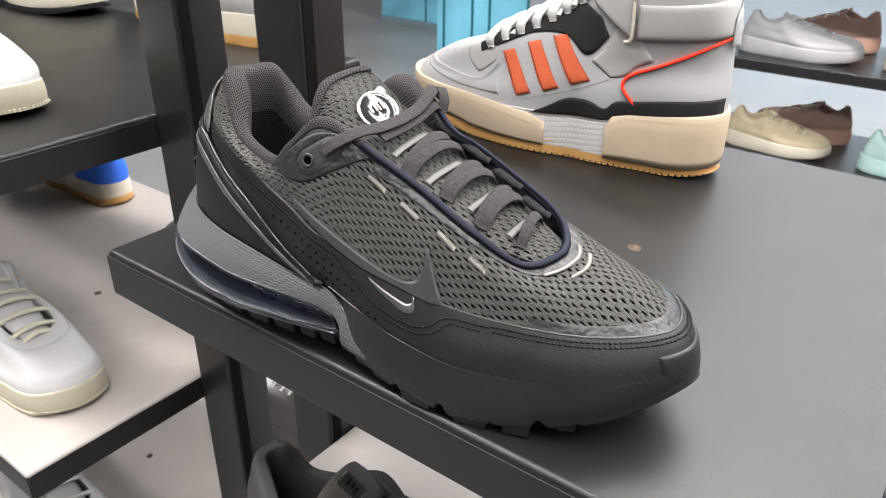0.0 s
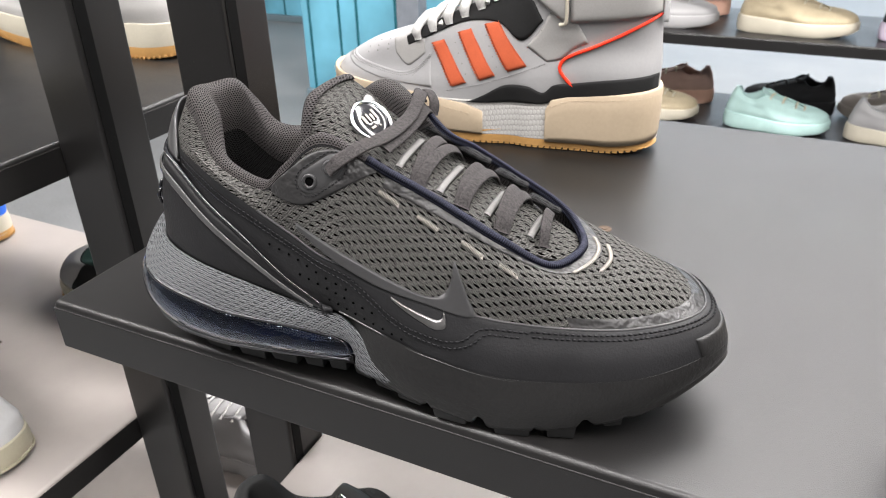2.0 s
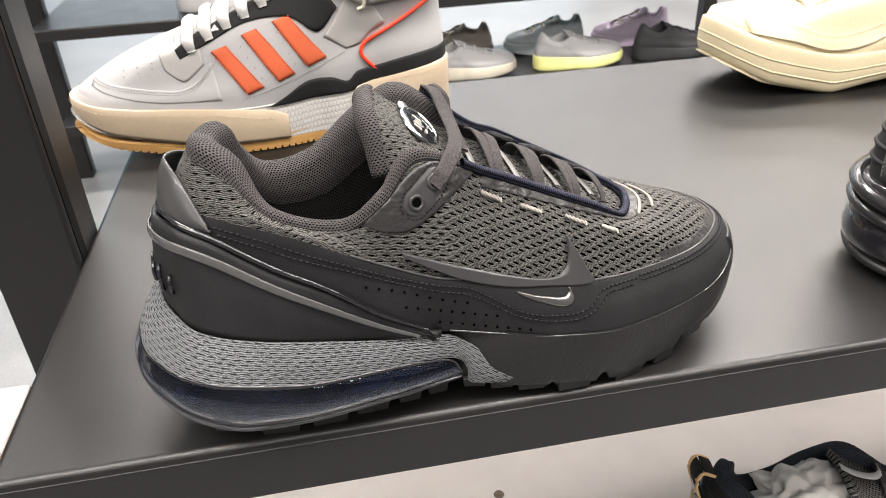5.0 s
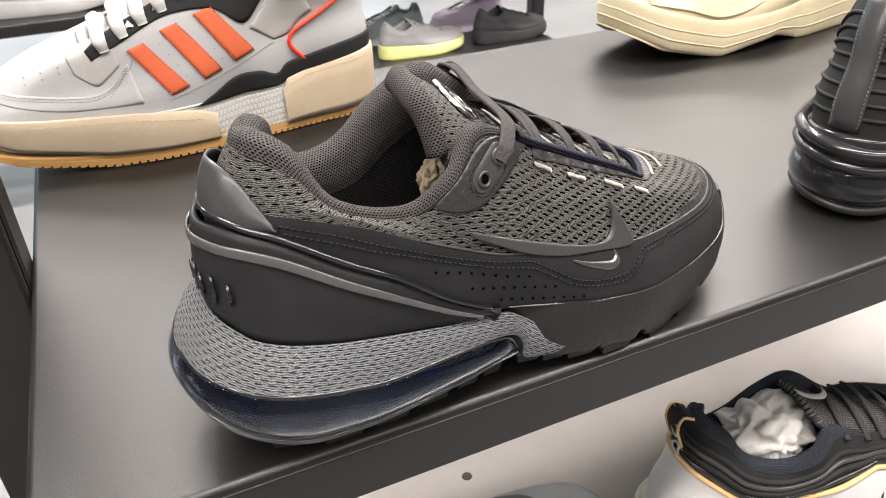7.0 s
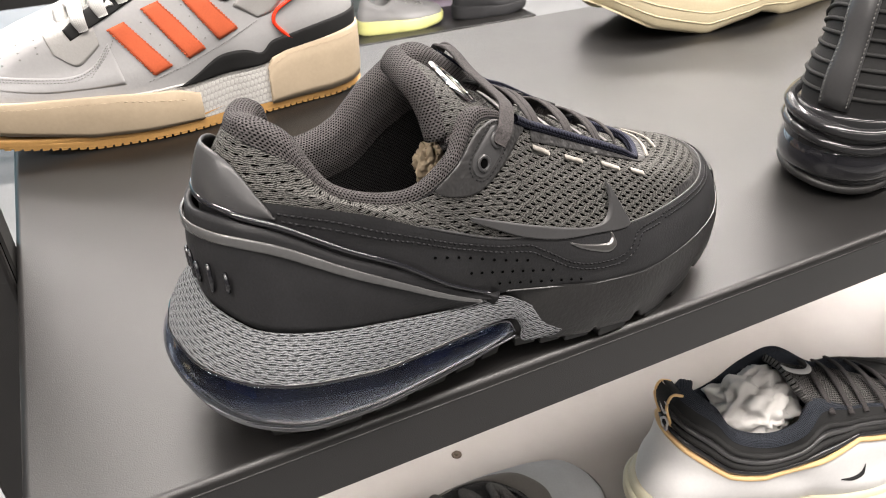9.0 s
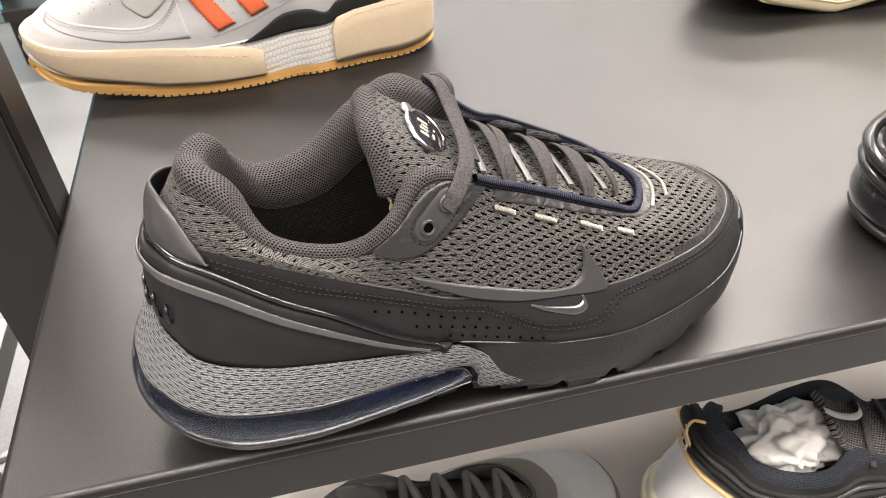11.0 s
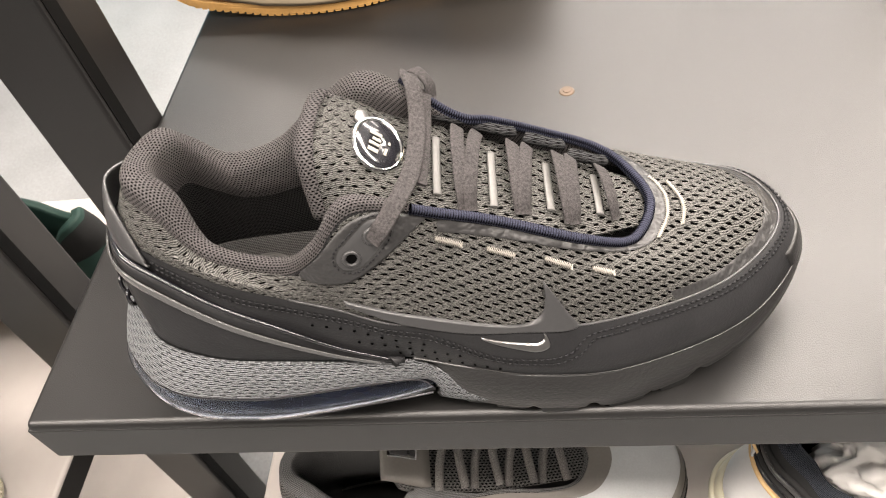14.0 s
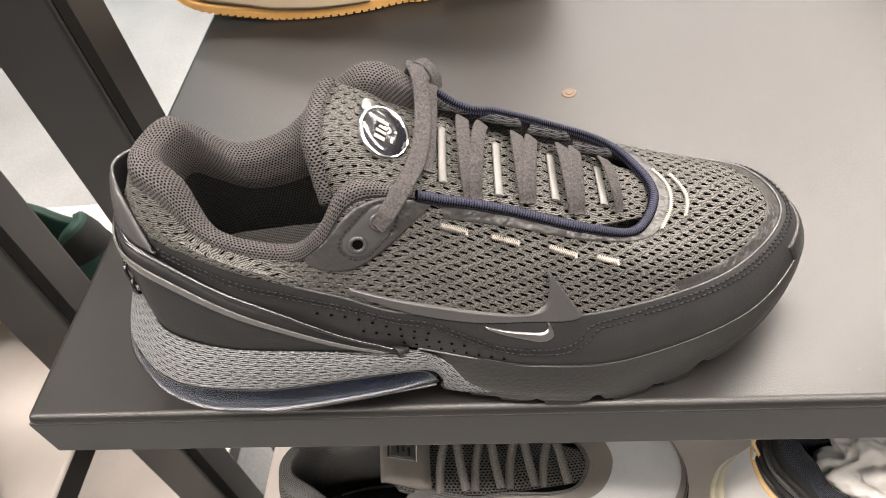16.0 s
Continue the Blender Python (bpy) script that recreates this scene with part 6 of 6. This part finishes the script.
sheet("tongue_mark", np.stack([spline([po + np.array([a, q, b]) for a, q, b in ((-2.4, -.9, 2.3), (-1.2, -.9, 1.55), (.2, -.7, .95), (1.0, -.2, .7), (1.1, .4, .75))], 20) + np.array([0, w, w * .1]) for w in (0.0, .25, .5)], axis=1), WHITE, pp, "white curved flash", thick=0.05)


def crumpled(name, parent, centre, size, seed, material):
    """A ball of crushed tissue with sharp folds."""
    bm = bmesh.new()
    bmesh.ops.create_icosphere(bm, subdivisions=5, radius=1.0)
    for v in bm.verts:
        p = v.co * 1.6 + Vector((seed, 0, 0))
        k = 0.85 + 0.42 * abs(noise.noise(p)) - 0.34 * abs(noise.noise(p * 2.1)) - 0.12 * abs(noise.noise(p * 5.3))
        v.co = Vector((v.co.x * size[0], v.co.y * size[1], v.co.z * size[2])) * k * CM + Vector(centre) * CM
    return part(name, bm, material, parent, "", smooth=True)


wad = tagged(crumpled("tissue_wad", None, (0, 0, 0), (4.2, 2.9, 3.4), 3.1, PAPER), "crumpled white tissue paper stuffed into the trainer", "paper")
wad.matrix_world = pp.matrix_world @ Matrix.Translation(Vector((9.0, 0.2, 10.6)) * CM)
inside = tagged(crumpled("paper_filler", None, (0, 0, 0), (0.8, 0.7, 1.2), 5.7, mat("beige_paper", (0.24, 0.19, 0.13), 0.85, grain=150.0, bump=0.3, vary=0.1)), "scrap of crumpled beige paper inside the running shoe", "paper")
inside.matrix_world = Matrix.Translation((0.184, 0.056, SHELF + 0.085))
wad2 = tagged(crumpled("tissue_wad", None, (0, 0, 0), (3.2, 2.6, 2.0), 9.4, PAPER), "crumpled white tissue paper stuffed into the trainer", "paper")
wad2.matrix_world = pp.matrix_world @ Matrix.Translation(Vector((6.6, -0.5, 8.3)) * CM)


def simple_shoe(name, label, m, length, heel, ball, upper, sole, under, lace_m, high=0.9, flare=0.35, toe=1.3, accent=None, guard=2.2, laces=5, group="", teeth_step=0.0, wide=0.95, res=110):
    ob = thing(name, label, "shoe", m, group)
    la = sneaker_last(length, heel, ball, high, wide, guard)
    dress(la, ob, upper, accent or upper, lace_m, upper, laces=laces, n=res, m=20)
    zf = toe_rise(length, toe, 0.5)
    if under is not None:
        sole_unit(la, ob, under, zf, flare * .9, -heel * .45, "outsole", "", n=res)
        sole_unit(la, ob, sole, lambda x: zf(x) + 0.7, flare, 0.25, "midsole", "", n=res)
    else:
        sole_unit(la, ob, sole, zf, flare, 0.25, "midsole", "", n=res)
    if teeth_step:
        teeth(ob, la, zf, under or sole, teeth_step, 0.28, flare)
    if accent is not None:
        sheet("heel_panel", la.grid(np.linspace(-0.16, 0.16, 34), np.linspace(0, 2.2, 10), 0.1), accent, ob, "", lip=0.05)
        sheet("eyestay", la.grid(np.linspace(6.6 / N_, 16.4 / N_, 50), np.linspace(3.3, 4.0, 7), 0.08), accent, ob, "", lip=0.05)
    return ob, la


# neighbouring rack: white court shoes, a beige pair's shoe, blue, green
for x, y, z, yaw in ((-0.556, 0.075, 0.505, -4), (-0.592, 0.095, 0.812, -3)):
    ob, la = simple_shoe("white_court_shoe", "plain white leather court shoe with ivory laces and sole", place(x, y, z, yaw), 30.5, 3.0, 2.2, COURT, IVORYFOAM, None, IVLACE, high=0.85, laces=6, teeth_step=0.42, toe=0.8, group="white court shoes")
    sheet("eyestay", la.grid(np.linspace(6.5 / N_, 16.5 / N_, 80), np.linspace(3.3, 4.0, 8), 0.09), COURT, ob, "", lip=0.06)
    beads("stitching", la.at(np.linspace(6.5 / N_, 16.5 / N_, 200), 3.33) + la.normal(np.linspace(6.5 / N_, 16.5 / N_, 200), 3.33) * 0.12, la.normal(np.linspace(6.5 / N_, 16.5 / N_, 200), 3.33), 0.16, 0.035, 0.08, PALE, ob)
simple_shoe("beige_sneaker", "beige leather sneaker with stitched cream and gum sole", place(-0.305, 0.445, 0.812, -3, True), 34.0, 4.0, 3.4, PALE, OFFWHITE, GUM, IVLACE, high=1.2, teeth_step=0.7, flare=0.3)
simple_shoe("cream_sneaker", "cream sneaker with a dark rubber sole edge", place(-1.0, 0.40, 0.812, 0, False), 30.0, 3.6, 3.0, SAND, OFFWHITE, SOLE, IVLACE, teeth_step=0.6)
simple_shoe("blue_sneaker", "white sneaker with a bright blue heel and cream sole", place(-0.695, 0.385, 0.505, -6, True), 31.0, 3.8, 3.2, WHITE, OFFWHITE, GUM, COTTON, accent=BLUE, teeth_step=0.6, flare=0.3)
ob, la = simple_shoe("green_sneaker", "black and white suede sneaker with green heel on a cream sole", place(-0.192, 0.318, 0.505, -4, True), 29.0, 3.2, 2.8, BLACK, OFFWHITE, GUM, LACE, accent=GREEN, teeth_step=0.6, flare=0.3)
sheet("toe_panel", la.grid(np.linspace(9.4 / N_, 13.6 / N_, 50), np.linspace(0.4, 3.2, 16), 0.08), WHITE, ob, "white leather toe", lip=0.05)
side_patch(la, ob, "side_stripe", [(12.0, 7.6), (13.5, 7.2)], [(14.0, 3.4), (15.8, 3.3)], WHITE, "white side stripe", n=8, m=14)
for x, y, yaw, mi in ((-0.60, 0.08, -4, False), (-0.16, 0.40, -5, True)):
    simple_shoe("white_trainer", "white leather trainer with white sole on the bottom shelf", place(x, y, 0.20, yaw, mi), 30.0, 3.2, 2.6, WHITE, WHITE, None, COTTON, group="bottom shelf trainers")

# ---- rack behind, with runners in two rows ----
BACKY = 2.04
for zt in (0.245, 0.53, 0.83):
    rack_shelf(-0.62, 1.52, BACKY, BACKY + 0.42, zt, hook=BACKY + 0.18)
for px in (-0.6685, 1.5205):
    rack_post(px, BACKY + 0.17, h=1.6)
MINT = mat("mint_mesh", (0.42, 0.60, 0.57), 0.75, grain=500.0, bump=0.4, vary=0.1)
STONE = mat("stone_grey_mesh", (0.36, 0.32, 0.29), 0.75, grain=500.0, bump=0.4, vary=0.1)
ROSE = mat("dusty_rose_mesh", (0.46, 0.31, 0.26), 0.75, grain=500.0, bump=0.4, vary=0.1)
LILAC = mat("lilac_mesh", (0.62, 0.53, 0.66), 0.75, grain=500.0, bump=0.4, vary=0.08)
FOG = mat("fog_blue_mesh", (0.42, 0.48, 0.50), 0.75, grain=500.0, bump=0.4, vary=0.1)
YELLOW = mat("pale_yellow_foam", (0.74, 0.74, 0.30), 0.55, grain=300.0, bump=0.1, vary=0.08)
PEACH = mat("peach_foam", (0.72, 0.44, 0.33), 0.55, grain=300.0, bump=0.1, vary=0.08)
BLACKM = mat("black_mesh", (0.03, 0.03, 0.032), 0.75, grain=500.0, bump=0.4, vary=0.15)
G1 = "runners on the rear rack"
FRONT, REAR = BACKY + 0.10, BACKY + 0.30
row = [  # name, label, place, upper, sole, length
    ("cream_runner", "cream mesh runner with thick cream foam sole", place(-0.21, FRONT, 0.245), SAND, OFFWHITE, 30),
    ("mint_runner", "mint green mesh runner with pale foam sole", place(0.175, FRONT, 0.245), MINT, MINT, 29),
    ("white_runner", "white runner with a podded pale sole", place(0.51, FRONT, 0.245), WHITE, OFFWHITE, 31),
    ("yellow_sole_runner", "white runner with pale yellow foam sole", place(0.885, FRONT, 0.245), WHITE, YELLOW, 31),
    ("black_runner", "black mesh runner with black sole", place(1.24, FRONT, 0.245), BLACKM, BLACKM, 29),
    ("rose_runner", "dusty rose runner with peach foam sole", place(0.11, REAR, 0.245, 0, True), ROSE, PEACH, 29),
    ("black_runner", "black mesh runner with black sole", place(0.475, REAR, 0.245, 0, True), BLACKM, BLACKM, 27),
    ("stone_runner", "stone grey mesh runner with pale sole", place(0.79, REAR, 0.245, 0, True), STONE, STONE, 30),
    ("fog_runner", "fog blue mesh runner with pale sole", place(1.13, REAR, 0.245, 0, True), FOG, FOG, 29),
    ("lilac_runner", "lilac mesh runner with lilac sole", place(1.46, REAR, 0.245, 0, True), LILAC, LILAC, 29),
    ("white_runner", "white mesh runner with thick white foam sole", place(-0.22, FRONT, 0.53), WHITE, WHITE, 33),
    ("cream_runner", "cream mesh runner with thick cream foam sole", place(0.17, FRONT, 0.53), SAND, OFFWHITE, 31),
    ("lilac_sole_runner", "black runner with a pale lilac sole", place(0.535, FRONT, 0.53), BLACKM, LILAC, 31),
    ("black_runner", "black mesh runner with black sole", place(0.92, FRONT, 0.53), BLACKM, BLACKM, 30),
    ("rose_runner", "dusty rose runner with peach foam sole", place(0.12, REAR, 0.53, 0, True), ROSE, PEACH, 29),
]
for nm, lb, pm, up_m, so_m, ln_ in row:
    simple_shoe(nm, lb, pm, ln_, 4.6, 3.4, up_m, so_m, None, COTTON if up_m is WHITE else LACE if up_m is BLACKM else IVLACE, high=0.85, flare=0.5, toe=2.2, laces=4, group=G1, res=64)

# ---- shopfront and distance ----
# broad tone noise in the teal paints the floor glare reflected by the panes
TEAL = mat("teal_glass_panel", (0.15, 0.42, 0.55), 0.12, grain=3.0, bump=0.0, vary=0.45, stain=2.6, coat=0.4)
EDGE = mat("dark_glass_edge", (0.02, 0.12, 0.15), 0.2, grain=50.0, bump=0.0, vary=0.2)
PLINTH = mat("white_plinth", (0.16, 0.22, 0.25), 0.5, grain=100.0, bump=0.05, vary=0.05)
for sx, sy, widths in ((-1.69, 2.56, (0.045, 0.155, 0.09, 0.19)), (-1.09, 2.6, (0.11, 0.10, 0.10)), (-3.2, 3.9, (0.4, 0.4, 0.4))):
    gs = thing("glass_screen", "cyan tinted glass screen of several upright panes", "screen", Matrix.Translation((sx, sy, 0)), "glass screens")
    at = 0.0
    for wd in widths:
        part("pane", box_bm(at + 0.006, at + wd - 0.006, 0.0, 0.012, 0.04, 2.3, 0.002), TEAL, gs)
        part("edge", box_bm(at + wd - 0.0055, at + wd + 0.0055, -0.003, 0.015, 0.04, 2.3, 0.002), EDGE, gs, "dark glass edge")
        at += wd
    part("rail", box_bm(0.0, at, -0.02, 0.032, 0.0, 0.039, 0.003), PLINTH, gs, "grey floor rail")
tagged(part("column", box_bm(-1.205, -1.10, 2.56, 2.66, 0.0, 3.0, 0.004), mat("grey_column_paint", (0.22, 0.24, 0.27), 0.5, bump=0.05)), "slim grey painted column in the shop", "column")
